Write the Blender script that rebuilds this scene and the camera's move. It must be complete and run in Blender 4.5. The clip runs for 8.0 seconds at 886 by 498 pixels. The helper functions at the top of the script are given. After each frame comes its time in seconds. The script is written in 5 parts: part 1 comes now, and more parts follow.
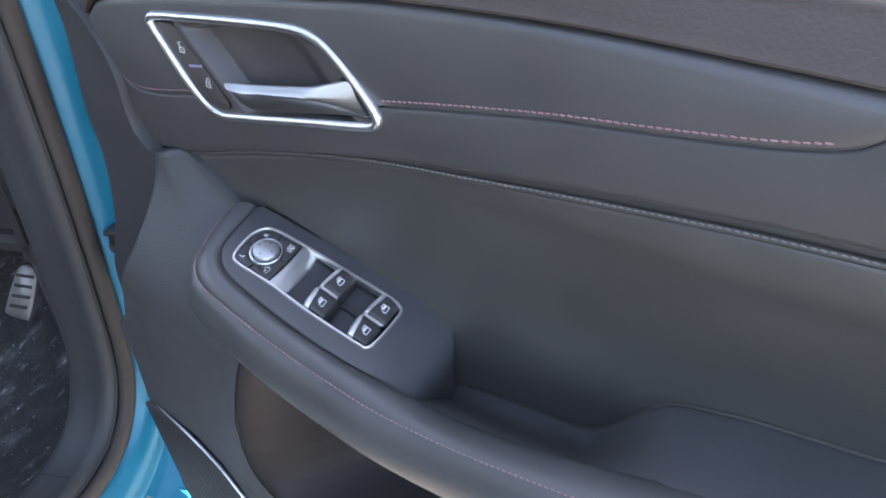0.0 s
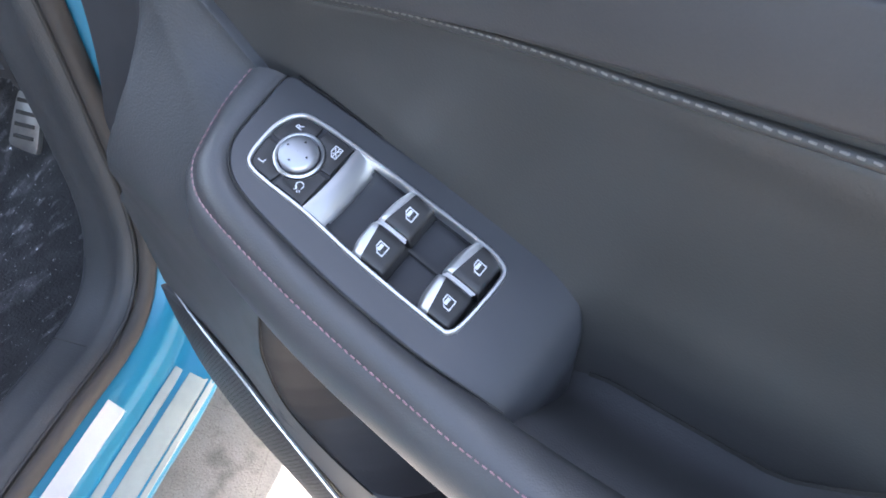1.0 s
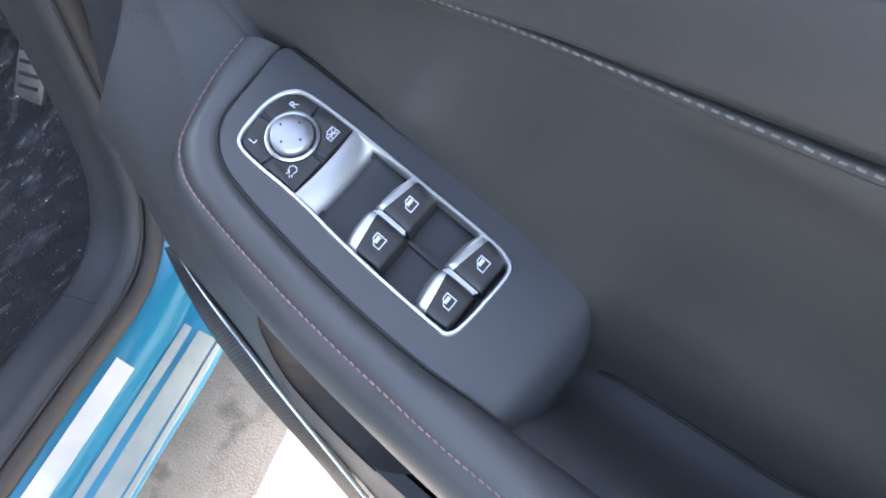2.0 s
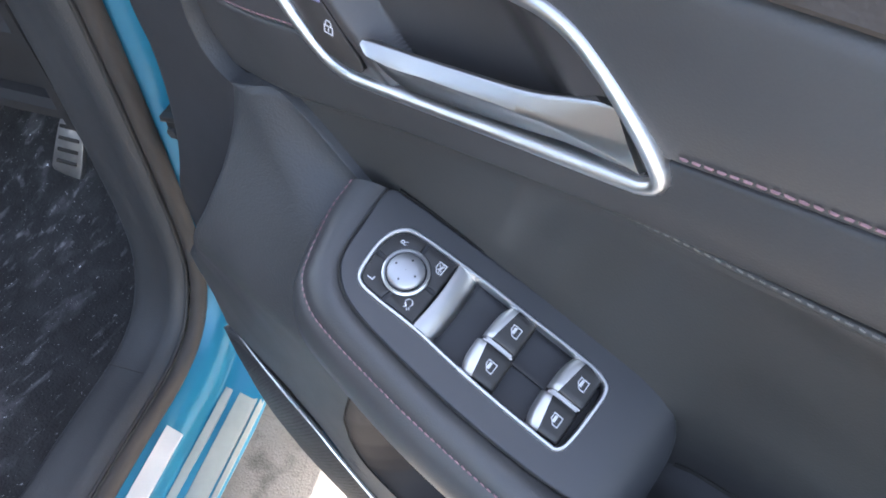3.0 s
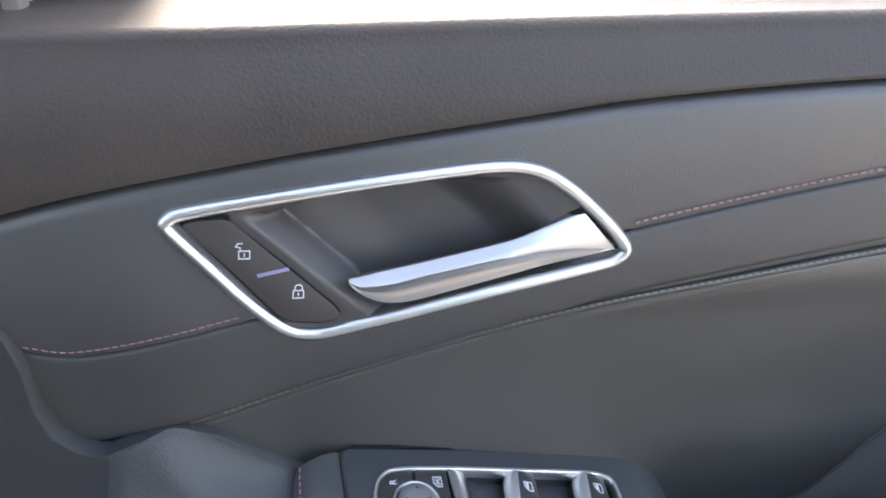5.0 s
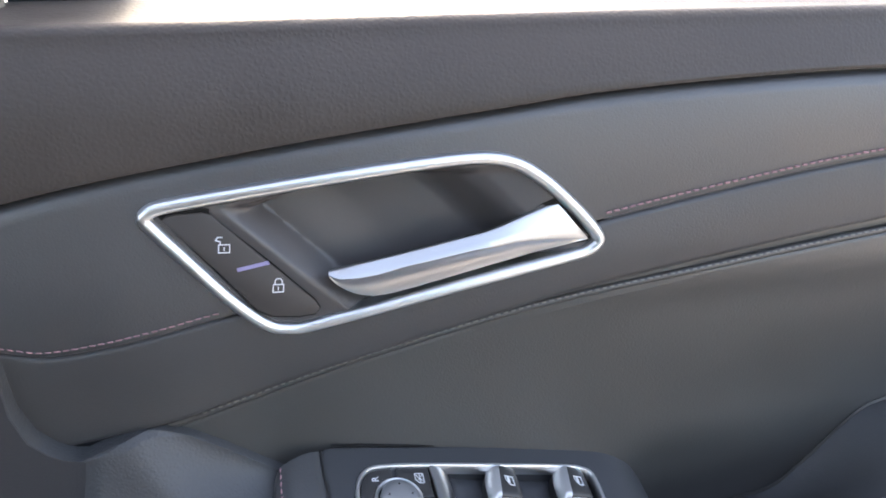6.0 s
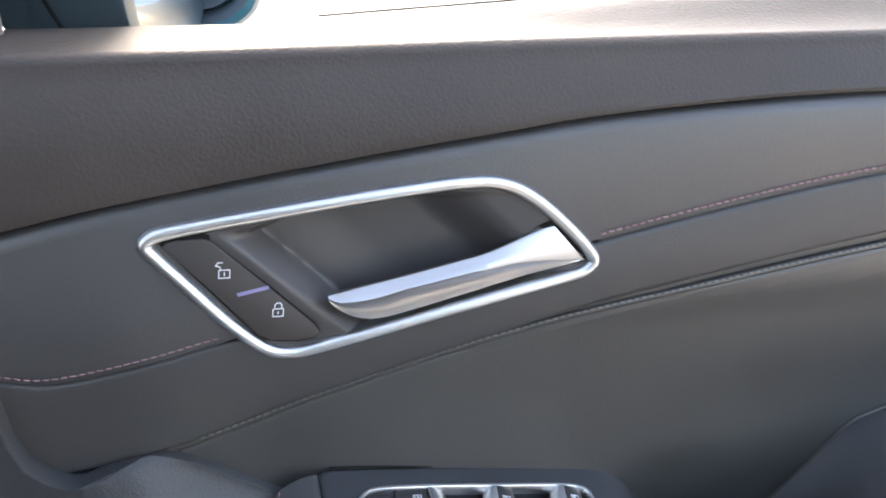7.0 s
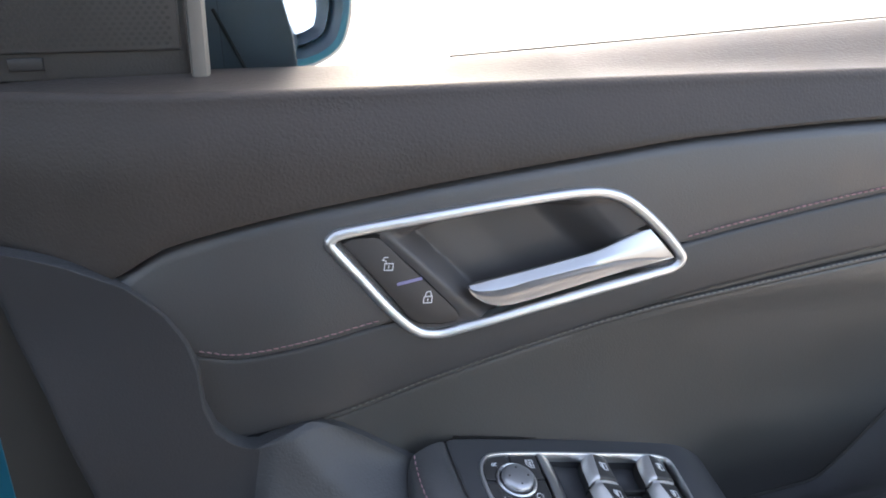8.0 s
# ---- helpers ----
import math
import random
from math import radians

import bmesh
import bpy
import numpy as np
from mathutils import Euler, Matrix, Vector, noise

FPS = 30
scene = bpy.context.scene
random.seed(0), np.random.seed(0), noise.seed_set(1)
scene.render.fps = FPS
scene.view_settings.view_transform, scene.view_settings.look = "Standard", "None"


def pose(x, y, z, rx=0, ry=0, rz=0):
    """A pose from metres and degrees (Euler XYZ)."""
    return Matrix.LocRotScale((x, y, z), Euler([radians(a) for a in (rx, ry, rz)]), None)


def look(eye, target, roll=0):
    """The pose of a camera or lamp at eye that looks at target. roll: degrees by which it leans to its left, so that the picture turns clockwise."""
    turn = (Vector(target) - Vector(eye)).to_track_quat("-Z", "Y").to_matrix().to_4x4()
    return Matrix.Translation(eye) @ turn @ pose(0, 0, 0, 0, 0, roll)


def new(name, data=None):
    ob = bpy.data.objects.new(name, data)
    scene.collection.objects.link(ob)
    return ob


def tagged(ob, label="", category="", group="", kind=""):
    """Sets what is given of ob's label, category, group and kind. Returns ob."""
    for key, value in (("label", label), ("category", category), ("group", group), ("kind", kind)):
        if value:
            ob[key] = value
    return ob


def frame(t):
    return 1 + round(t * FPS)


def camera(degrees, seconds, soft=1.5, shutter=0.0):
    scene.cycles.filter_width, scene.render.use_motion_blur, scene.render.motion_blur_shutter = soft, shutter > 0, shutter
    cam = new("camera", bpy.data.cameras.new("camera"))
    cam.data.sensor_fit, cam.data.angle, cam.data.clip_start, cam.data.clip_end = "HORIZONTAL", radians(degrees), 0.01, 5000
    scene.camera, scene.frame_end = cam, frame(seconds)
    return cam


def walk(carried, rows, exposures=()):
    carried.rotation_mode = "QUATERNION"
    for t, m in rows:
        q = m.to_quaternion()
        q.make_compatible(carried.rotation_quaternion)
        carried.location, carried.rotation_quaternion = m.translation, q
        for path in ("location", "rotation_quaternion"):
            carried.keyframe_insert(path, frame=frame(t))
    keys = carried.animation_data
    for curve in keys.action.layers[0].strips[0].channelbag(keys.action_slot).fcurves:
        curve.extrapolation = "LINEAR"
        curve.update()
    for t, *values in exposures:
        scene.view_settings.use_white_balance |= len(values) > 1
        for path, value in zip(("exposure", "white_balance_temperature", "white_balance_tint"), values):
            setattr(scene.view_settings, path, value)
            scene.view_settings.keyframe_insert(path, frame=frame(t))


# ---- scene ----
cam = camera(64.0, 8.0, soft=1.8)
PATH = [
    (0, (0.013, 0.043, 1.137), (-0.907, 1.404, -0.004), -1.0),
    (0.5, (-0.075, 0.139, 1.098), (-0.964, 1.263, -0.297), -0.2),
    (1, (-0.13, 0.183, 1.065), (-0.949, 1.171, -0.469), -0.7),
    (1.2, (-0.136, 0.191, 1.06), (-0.942, 1.149, -0.5), -0.7),
    (2.3, (-0.156, 0.215, 1.063), (-0.923, 1.056, -0.581), -1.7),
    (2.5, (-0.171, 0.212, 1.082), (-0.931, 1.054, -0.566), -1.4),
    (3, (-0.202, 0.188, 1.132), (-0.961, 1.108, -0.473), -1.2),
    (3.5, (-0.273, 0.149, 1.141), (-0.942, 1.459, -0.215), 0.2),
    (4, (-0.339, 0.114, 1.121), (-0.439, 1.792, 0.037), 0.5),
    (4.5, (-0.374, 0.084, 1.11), (-0.181, 1.84, 0.172), 0.0),
    (6, (-0.393, 0.054, 1.088), (0.002, 1.85, 0.302), -0.4),
    (6.5, (-0.397, 0.053, 1.091), (0.029, 1.851, 0.326), -0.4),
    (7, (-0.4, 0.054, 1.093), (0.043, 1.855, 0.344), -0.4),
    (7.5, (-0.409, 0.049, 1.093), (0.051, 1.853, 0.364), -0.4),
    (8, (-0.48, 0.0, 1.107), (-0.047, 1.828, 0.42), -0.6),
]
walk(cam, [(t, look(eye, target, roll)) for t, eye, target, roll in PATH], exposures=[(0.0, 3.14, 6550, 17), (0.5, 3.42, 6500, 17), (1.0, 3.48, 6480, 16), (2.5, 3.36, 6520, 15), (3.5, 3.12, 6780, 16), (4.0, 3.17, 6880, 16), (4.5, 3.18, 6880, 15), (6.0, 3.18, 6880, 16), (7.0, 3.06, 6880, 15), (8.0, 2.74, 6860, 15)])

# ---------------------------------------------------------------- world, sun
world = bpy.data.worlds.new("sky")
scene.world = world
world.use_nodes = True
wn = world.node_tree.nodes
sky = wn.new("ShaderNodeTexSky")
sky.sky_type = "NISHITA"
sky.sun_disc = False
sky.dust_density = 5.0
SUN = Vector((-0.25, 1.0, 0.43)).normalized()
sky.sun_elevation = math.asin(SUN.z)
sky.sun_rotation = math.atan2(SUN.x, SUN.y)
wn["Background"].inputs["Strength"].default_value = 0.15
haze = wn.new("ShaderNodeHueSaturation")
haze.inputs["Saturation"].default_value = 0.82
world.node_tree.links.new(sky.outputs["Color"], haze.inputs["Color"])
world.node_tree.links.new(haze.outputs["Color"], wn["Background"].inputs["Color"])
sun = new("sun", bpy.data.lights.new("sun", "SUN"))
sun.data.energy, sun.data.angle, sun.data.color = 4.5, radians(0.55), (1.0, 0.98, 0.95)
sun.matrix_world = look(SUN * 10, (0, 0, 0))


# ---------------------------------------------------------------- materials
def surface(name, base, rough, metal=0.0, grain=None, grain_depth=0.0, mottle=0.12, mottle_scale=18.0, rough_var=0.06,
            coat=0.0, spec=0.5, fine=(900.0, 0.0), cells=True):
    """A Principled material: base colour with soft mottling, a fine speckle, varied roughness and a bumped grain (cells per metre)."""
    m = bpy.data.materials.new(name)
    m.use_nodes = True
    nt = m.node_tree
    n, l = nt.nodes, nt.links
    p = n["Principled BSDF"]
    co = n.new("ShaderNodeTexCoord").outputs["Object"]
    big = n.new("ShaderNodeTexNoise")
    big.inputs["Scale"].default_value, big.inputs["Detail"].default_value = mottle_scale, 5.0
    l.new(co, big.inputs["Vector"])
    small = n.new("ShaderNodeTexNoise")
    small.inputs["Scale"].default_value, small.inputs["Detail"].default_value = fine[0], 2.0
    l.new(co, small.inputs["Vector"])
    mix = n.new("ShaderNodeMath")
    mix.operation = "MULTIPLY_ADD"
    l.new(small.outputs["Fac"], mix.inputs[0])
    mix.inputs[1].default_value = 0.35
    l.new(big.outputs["Fac"], mix.inputs[2])
    ramp = n.new("ShaderNodeMapRange")
    ramp.inputs["From Min"].default_value, ramp.inputs["From Max"].default_value = 0.35, 1.0
    ramp.inputs["To Min"].default_value, ramp.inputs["To Max"].default_value = 1 - mottle, 1 + mottle
    l.new(mix.outputs[0], ramp.inputs["Value"])
    col = n.new("ShaderNodeVectorMath")
    col.operation = "SCALE"
    col.inputs[0].default_value = base
    l.new(ramp.outputs["Result"], col.inputs["Scale"])
    l.new(col.outputs["Vector"], p.inputs["Base Color"])
    rr = n.new("ShaderNodeMapRange")
    rr.inputs["From Min"].default_value, rr.inputs["From Max"].default_value = 0.3, 0.7
    rr.inputs["To Min"].default_value, rr.inputs["To Max"].default_value = max(0.02, rough - rough_var), min(1, rough + rough_var)
    l.new(big.outputs["Fac"], rr.inputs["Value"])
    l.new(rr.outputs["Result"], p.inputs["Roughness"])
    p.inputs["Metallic"].default_value = metal
    p.inputs["Specular IOR Level"].default_value = spec
    p.inputs["Coat Weight"].default_value = coat
    p.inputs["Coat Roughness"].default_value = 0.04
    if grain:
        if cells:
            warp = n.new("ShaderNodeTexNoise")
            warp.inputs["Scale"].default_value = grain * 0.5
            l.new(co, warp.inputs["Vector"])
            add_ = n.new("ShaderNodeVectorMath")
            add_.operation = "MULTIPLY_ADD"
            l.new(warp.outputs["Color"], add_.inputs[0])
            add_.inputs[1].default_value = (1.2 / grain,) * 3
            l.new(co, add_.inputs[2])
            g = n.new("ShaderNodeTexVoronoi")
            g.feature = "SMOOTH_F1"
            g.inputs["Scale"].default_value = grain
            l.new(add_.outputs[0], g.inputs["Vector"])
            height = g.outputs["Distance"]
        else:
            g = n.new("ShaderNodeTexNoise")
            g.inputs["Scale"].default_value, g.inputs["Detail"].default_value = grain, 4.0
            l.new(co, g.inputs["Vector"])
            height = g.outputs["Fac"]
        bump = n.new("ShaderNodeBump")
        bump.inputs["Strength"].default_value = 1.0
        bump.inputs["Distance"].default_value = grain_depth
        bump.invert = cells
        l.new(height, bump.inputs["Height"])
        l.new(bump.outputs["Normal"], p.inputs["Normal"])
    return m


GRAINED = surface("grained_soft_plastic", (0.057, 0.049, 0.0445), 0.50, grain=600, grain_depth=0.00024, mottle=0.12, rough_var=0.03, spec=0.28)
LEATHER = surface("smooth_black_leather", (0.055, 0.055, 0.058), 0.46, grain=1100, grain_depth=0.00009, mottle=0.10, spec=0.85)
LEATHER_DARK = surface("dark_leather", (0.055, 0.054, 0.055), 0.46, grain=1000, grain_depth=0.00009, mottle=0.10)
ARM_LEATHER = surface("armrest_leather", (0.056, 0.057, 0.060), 0.42, grain=1000, grain_depth=0.00009, mottle=0.10, spec=0.7)
LIP = surface("bright_rocker_lip", (0.80, 0.80, 0.80), 0.40, metal=0.9, mottle=0.03)
PANEL = surface("charcoal_soft_trim", (0.046, 0.045, 0.043), 0.45, grain=900, grain_depth=0.00009, mottle=0.08, spec=0.85)
PLATE = surface("black_hinge_plate", (0.033, 0.033, 0.036), 0.60, grain=900, grain_depth=0.00012, mottle=0.10, spec=0.35)
HARD = surface("charcoal_hard_plastic", (0.050, 0.052, 0.055), 0.48, grain=700, grain_depth=0.00026, mottle=0.10)
SAIL = surface("grey_brown_hard_plastic", (0.046, 0.043, 0.041), 0.5, grain=800, grain_depth=0.00018)
BROWNISH = surface("lower_trim_plastic", (0.021, 0.019, 0.020), 0.55, grain=900, grain_depth=0.00008, spec=0.22)
SATIN = surface("satin_black_plate", (0.043, 0.045, 0.050), 0.38, grain=1500, grain_depth=0.00005, cells=False, mottle=0.06, spec=0.72)
PIANO = surface("black_switch_plastic", (0.036, 0.035, 0.035), 0.38, grain=1800, grain_depth=0.00006, cells=False)
WELL = surface("satin_well_plastic", (0.040, 0.041, 0.045), 0.42, rough_var=0.05, spec=0.5)
VOID = surface("unlit_black_gap", (0.008, 0.008, 0.008), 0.7, spec=0.2)
HOUSING = surface("handle_housing_plastic", (0.062, 0.058, 0.059), 0.42, grain=1500, grain_depth=0.00005, cells=False, spec=0.55)
BUTTON = surface("matt_black_button", (0.045, 0.040, 0.038), 0.50)
CHROME = surface("satin_chrome", (0.72, 0.73, 0.74), 0.35, metal=1.0, rough_var=0.05, mottle=0.04)
SILVER = surface("brushed_silver", (0.49, 0.49, 0.49), 0.32, metal=1.0, rough_var=0.04, mottle=0.04)
KNOB = surface("satin_silver_cap", (0.47, 0.48, 0.50), 0.36, metal=0.9, mottle=0.04)
PRINT = surface("white_print", (0.75, 0.77, 0.80), 0.5)
PRINT_DIM = surface("violet_indicator_line", (0.25, 0.23, 0.40), 0.5)
RED = surface("dusky_red_thread", (0.30, 0.175, 0.195), 0.8, mottle=0.25, mottle_scale=300)
GREY_THREAD = surface("grey_thread", (0.22, 0.21, 0.20), 0.8, mottle=0.25, mottle_scale=300)
BLUE = surface("metallic_blue_paint", (0.006, 0.165, 0.275), 0.36, metal=0.15, coat=0.25, mottle=0.06, fine=(3000.0, 0.0))
MATT_NAVY = surface("matt_navy_plastic", (0.020, 0.034, 0.043), 0.55, spec=0.4)
BLUE_DARK = surface("dark_blue_gloss", (0.034, 0.044, 0.056), 0.36, coat=0.2, spec=0.5)
RUBBER = surface("black_rubber_seal", (0.030, 0.029, 0.027), 0.55, mottle=0.2)
RUBBER_WARM = surface("dusty_rubber", (0.042, 0.036, 0.032), 0.65, mottle=0.25)
KICK = surface("grey_kick_plastic", (0.040, 0.042, 0.045), 0.52, grain=700, grain_depth=0.0003)
HEADLINER = surface("pale_headliner_cloth", (0.42, 0.41, 0.39), 0.9)
PALE_TRIM = surface("pale_grey_trim", (0.17, 0.155, 0.135), 0.5)
CARPET = surface("dark_footwell_mat", (0.030, 0.030, 0.031), 0.85, grain=260, grain_depth=0.003, mottle=0.6, mottle_scale=35, cells=False)
STEEL = surface("scuff_plate_steel", (0.66, 0.68, 0.70), 0.38, metal=0.6, rough_var=0.1)
PALE = surface("pale_silver_film", (0.25, 0.29, 0.285), 0.55, mottle=0.10, mottle_scale=60, spec=0.3)
PEDAL = surface("pedal_metal", (0.38, 0.38, 0.37), 0.40, metal=0.9, mottle=0.2, mottle_scale=120)
DARK_CLOTH = surface("dark_cabin_lining", (0.020, 0.020, 0.021), 0.8)
ASPHALT = surface("worn_concrete", (0.26, 0.245, 0.225), 0.9, grain=260, grain_depth=0.0010, mottle=0.35, mottle_scale=9, cells=False, fine=(420.0, 0.0))


def yard_material():
    """Worn concrete: pale matrix, dark and light grit, stains and hairline cracks."""
    m = ASPHALT
    nt = m.node_tree
    n, l = nt.nodes, nt.links
    p = n["Principled BSDF"]
    co = n.new("ShaderNodeTexCoord").outputs["Object"]
    src = p.inputs["Base Color"].links[0].from_socket

    def fade(tex, out, lo, hi, a, b):
        r = n.new("ShaderNodeMapRange")
        r.inputs["From Min"].default_value, r.inputs["From Max"].default_value = lo, hi
        r.inputs["To Min"].default_value, r.inputs["To Max"].default_value = a, b
        l.new(tex.outputs[out], r.inputs["Value"])
        return r.outputs["Result"]

    grit = n.new("ShaderNodeTexVoronoi")
    grit.inputs["Scale"].default_value = 170
    l.new(co, grit.inputs["Vector"])
    stain = n.new("ShaderNodeTexNoise")
    stain.inputs["Scale"].default_value, stain.inputs["Detail"].default_value = 14, 6
    l.new(co, stain.inputs["Vector"])
    crack = n.new("ShaderNodeTexVoronoi")
    crack.feature = "DISTANCE_TO_EDGE"
    crack.inputs["Scale"].default_value = 3.1
    l.new(co, crack.inputs["Vector"])
    f = [fade(grit, "Distance", 0.05, 0.30, 0.72, 1.05), fade(stain, "Fac", 0.30, 0.45, 0.45, 1.0), fade(crack, "Distance", 0.0, 0.004, 0.8, 1.0)]
    for k in f:
        sc = n.new("ShaderNodeVectorMath")
        sc.operation = "SCALE"
        l.new(src, sc.inputs[0])
        l.new(k, sc.inputs["Scale"])
        src = sc.outputs["Vector"]
    l.new(src, p.inputs["Base Color"])


yard_material()


def scuff_mat():
    """Pale dust specks and scuffs on the dark floor mat."""
    nt = CARPET.node_tree
    n, l = nt.nodes, nt.links
    p = n["Principled BSDF"]
    co = n.new("ShaderNodeTexCoord").outputs["Object"]
    src = p.inputs["Base Color"].links[0].from_socket
    for scale, stretch, lo, hi, gain in ((24.0, (1.0, 0.5, 1.0), 0.56, 0.74, 3.4), (70.0, (1.0, 0.25, 1.0), 0.60, 0.72, 4.0), (240.0, (1.0, 1.0, 1.0), 0.66, 0.74, 9.0), (14.0, (1.0, 1.0, 1.0), 0.45, 0.75, 1.6)):
        mp = n.new("ShaderNodeMapping")
        mp.inputs["Scale"].default_value = stretch
        mp.inputs["Rotation"].default_value = (0, 0, 0.5)
        l.new(co, mp.inputs["Vector"])
        tx = n.new("ShaderNodeTexNoise")
        tx.inputs["Scale"].default_value, tx.inputs["Detail"].default_value = scale, 3
        l.new(mp.outputs["Vector"], tx.inputs["Vector"])
        r = n.new("ShaderNodeMapRange")
        r.inputs["From Min"].default_value, r.inputs["From Max"].default_value = lo, hi
        r.inputs["To Min"].default_value, r.inputs["To Max"].default_value = 1.0, gain
        l.new(tx.outputs["Fac"], r.inputs["Value"])
        sc = n.new("ShaderNodeVectorMath")
        sc.operation = "SCALE"
        l.new(src, sc.inputs[0])
        l.new(r.outputs["Result"], sc.inputs["Scale"])
        src = sc.outputs["Vector"]
    l.new(src, p.inputs["Base Color"])


scuff_mat()
MIRROR = surface("mirror_silver", (0.9, 0.9, 0.9), 0.02, metal=1.0, rough_var=0.0, mottle=0.0)
glass = bpy.data.materials.new("window_glass")
glass.use_nodes = True
gp = glass.node_tree.nodes["Principled BSDF"]
gp.inputs["Base Color"].default_value = (0.93, 0.96, 0.95, 1)
gp.inputs["Roughness"].default_value = 0.0
gp.inputs["Transmission Weight"].default_value = 1.0
gp.inputs["IOR"].default_value = 1.02


def grille_material():
    """Perforated black speaker cloth: a square raster of small holes."""
    m = surface("speaker_grille", (0.040, 0.040, 0.042), 0.5)
    nt = m.node_tree
    n, l = nt.nodes, nt.links
    p = n["Principled BSDF"]
    uv = n.new("ShaderNodeTexCoord").outputs["UV"]
    fr = n.new("ShaderNodeVectorMath")
    fr.operation = "FRACTION"
    l.new(uv, fr.inputs[0])
    d = n.new("ShaderNodeVectorMath")
    d.operation = "DISTANCE"
    l.new(fr.outputs[0], d.inputs[0])
    d.inputs[1].default_value = (0.5, 0.5, 0.0)
    hole = n.new("ShaderNodeMapRange")
    hole.inputs["From Min"].default_value, hole.inputs["From Max"].default_value = 0.24, 0.34
    l.new(d.outputs["Value"], hole.inputs["Value"])
    src = p.inputs["Base Color"].links[0].from_socket
    mx = n.new("ShaderNodeVectorMath")
    mx.operation = "SCALE"
    l.new(src, mx.inputs[0])
    mul = n.new("ShaderNodeMapRange")
    mul.inputs["To Min"].default_value = 0.12
    l.new(hole.outputs["Result"], mul.inputs["Value"])
    l.new(mul.outputs["Result"], mx.inputs["Scale"])
    l.new(mx.outputs["Vector"], p.inputs["Base Color"])
    b = n.new("ShaderNodeBump")
    b.inputs["Distance"].default_value = 0.001
    l.new(hole.outputs["Result"], b.inputs["Height"])
    l.new(b.outputs["Normal"], p.inputs["Normal"])
    return m


GRILLE = grille_material()


# ---------------------------------------------------------------- building helpers
def thing(name, at, label, category, kind=""):
    e = new(name)
    e.location = at
    e.empty_display_size = 0.05
    bpy.context.view_layer.update()
    return tagged(e, label, category, kind=kind)


def part(name, verts, faces, material, parent, label="", smooth=True, uv=None):
    """One mesh object, given in world coordinates, under a thing or a part."""
    me = bpy.data.meshes.new(name)
    me.from_pydata([tuple(v) for v in verts], [], faces)
    bm = bmesh.new()
    bm.from_mesh(me)
    bmesh.ops.recalc_face_normals(bm, faces=bm.faces)
    bm.to_mesh(me)
    bm.free()
    if uv:
        layer = me.uv_layers.new(name="UVMap")
        for lp in me.loops:
            layer.data[lp.index].uv = uv[lp.vertex_index]
    me.materials.append(material)
    if smooth:
        for f in me.polygons:
            f.use_smooth = True
        me.set_sharp_from_angle(angle=radians(42))
    ob = new(name, me)
    if parent:
        ob.parent = parent
        root = parent
        while root.parent:
            root = root.parent
        if parent is root:
            ob.matrix_parent_inverse = Matrix.Translation(root.location).inverted()
    if label:
        tagged(ob, label)
    return ob


def interp(x, pts):
    """Piecewise linear y over x."""
    return float(np.interp(x, [p[0] for p in pts], [p[1] for p in pts]))


def spline(pts, n, closed=False):
    """n points along a Catmull-Rom curve through pts, evenly spaced."""
    P = [np.array(p, float) for p in pts]
    m = len(P)
    out = []
    for i in range(m if closed else m - 1):
        a, b, c, d = (P[(i + k) % m] if closed else P[min(max(i + k, 0), m - 1)] for k in (-1, 0, 1, 2))
        for k in range(14):
            t = k / 14
            out.append(0.5 * (2 * b + (c - a) * t + (2 * a - 5 * b + 4 * c - d) * t * t + (3 * b - a - 3 * c + d) * t ** 3))
    out.append(P[0] if closed else P[-1])
    out = np.array(out)
    s = np.r_[0, np.cumsum(np.linalg.norm(np.diff(out, axis=0), axis=1))]
    q = np.linspace(0, s[-1], n + 1)[:-1] if closed else np.linspace(0, s[-1], n)
    return np.stack([np.interp(q, s, out[:, k]) for k in range(out.shape[1])], 1)


def curve_fn(pts, axis=0, n=400):
    """A smooth single-valued function through 2-D points."""
    c = spline(pts, n)
    o_ = np.argsort(c[:, axis])
    return lambda x: float(np.interp(x, c[o_, axis], c[o_, 1 - axis]))


def S(t):
    t = min(1.0, max(0.0, t))
    return t * t * (3 - 2 * t)


def grid_faces(nu, nv, closed_u=False, closed_v=False):
    f = []
    for i in range(nu if closed_u else nu - 1):
        for j in range(nv if closed_v else nv - 1):
            a, b = i, (i + 1) % nu
            c, d = j, (j + 1) % nv
            f.append((a * nv + c, b * nv + c, b * nv + d, a * nv + d))
    return f


def sweep(path, section, up, closed=False, scale=None):
    """Sweeps a 2-D closed section (side, up) along a path. up: a function of the index, or one vector. Returns verts, faces."""
    P = np.array(path, float)
    n = len(P)
    verts = []
    for i in range(n):
        a, b = (P[i - 1], P[(i + 1) % n]) if closed else (P[max(i - 1, 0)], P[min(i + 1, n - 1)])
        t = (b - a) / (np.linalg.norm(b - a) + 1e-12)
        u = np.array(up(i) if callable(up) else up, float)
        side = np.cross(t, u)
        side /= np.linalg.norm(side)
        u = np.cross(side, t)
        k = scale(i) if scale else 1.0
        for s_, h_ in section:
            verts.append(P[i] + side * s_ * k + u * h_ * k)
    m = len(section)
    faces = grid_faces(n, m, closed, True)
    if not closed:
        faces += [tuple(range(m)), tuple(reversed(range((n - 1) * m, n * m)))]
    return verts, faces


def ring(r, n=10, w=1.0):
    return [(r * w * math.cos(2 * math.pi * k / n), r * math.sin(2 * math.pi * k / n)) for k in range(n)]


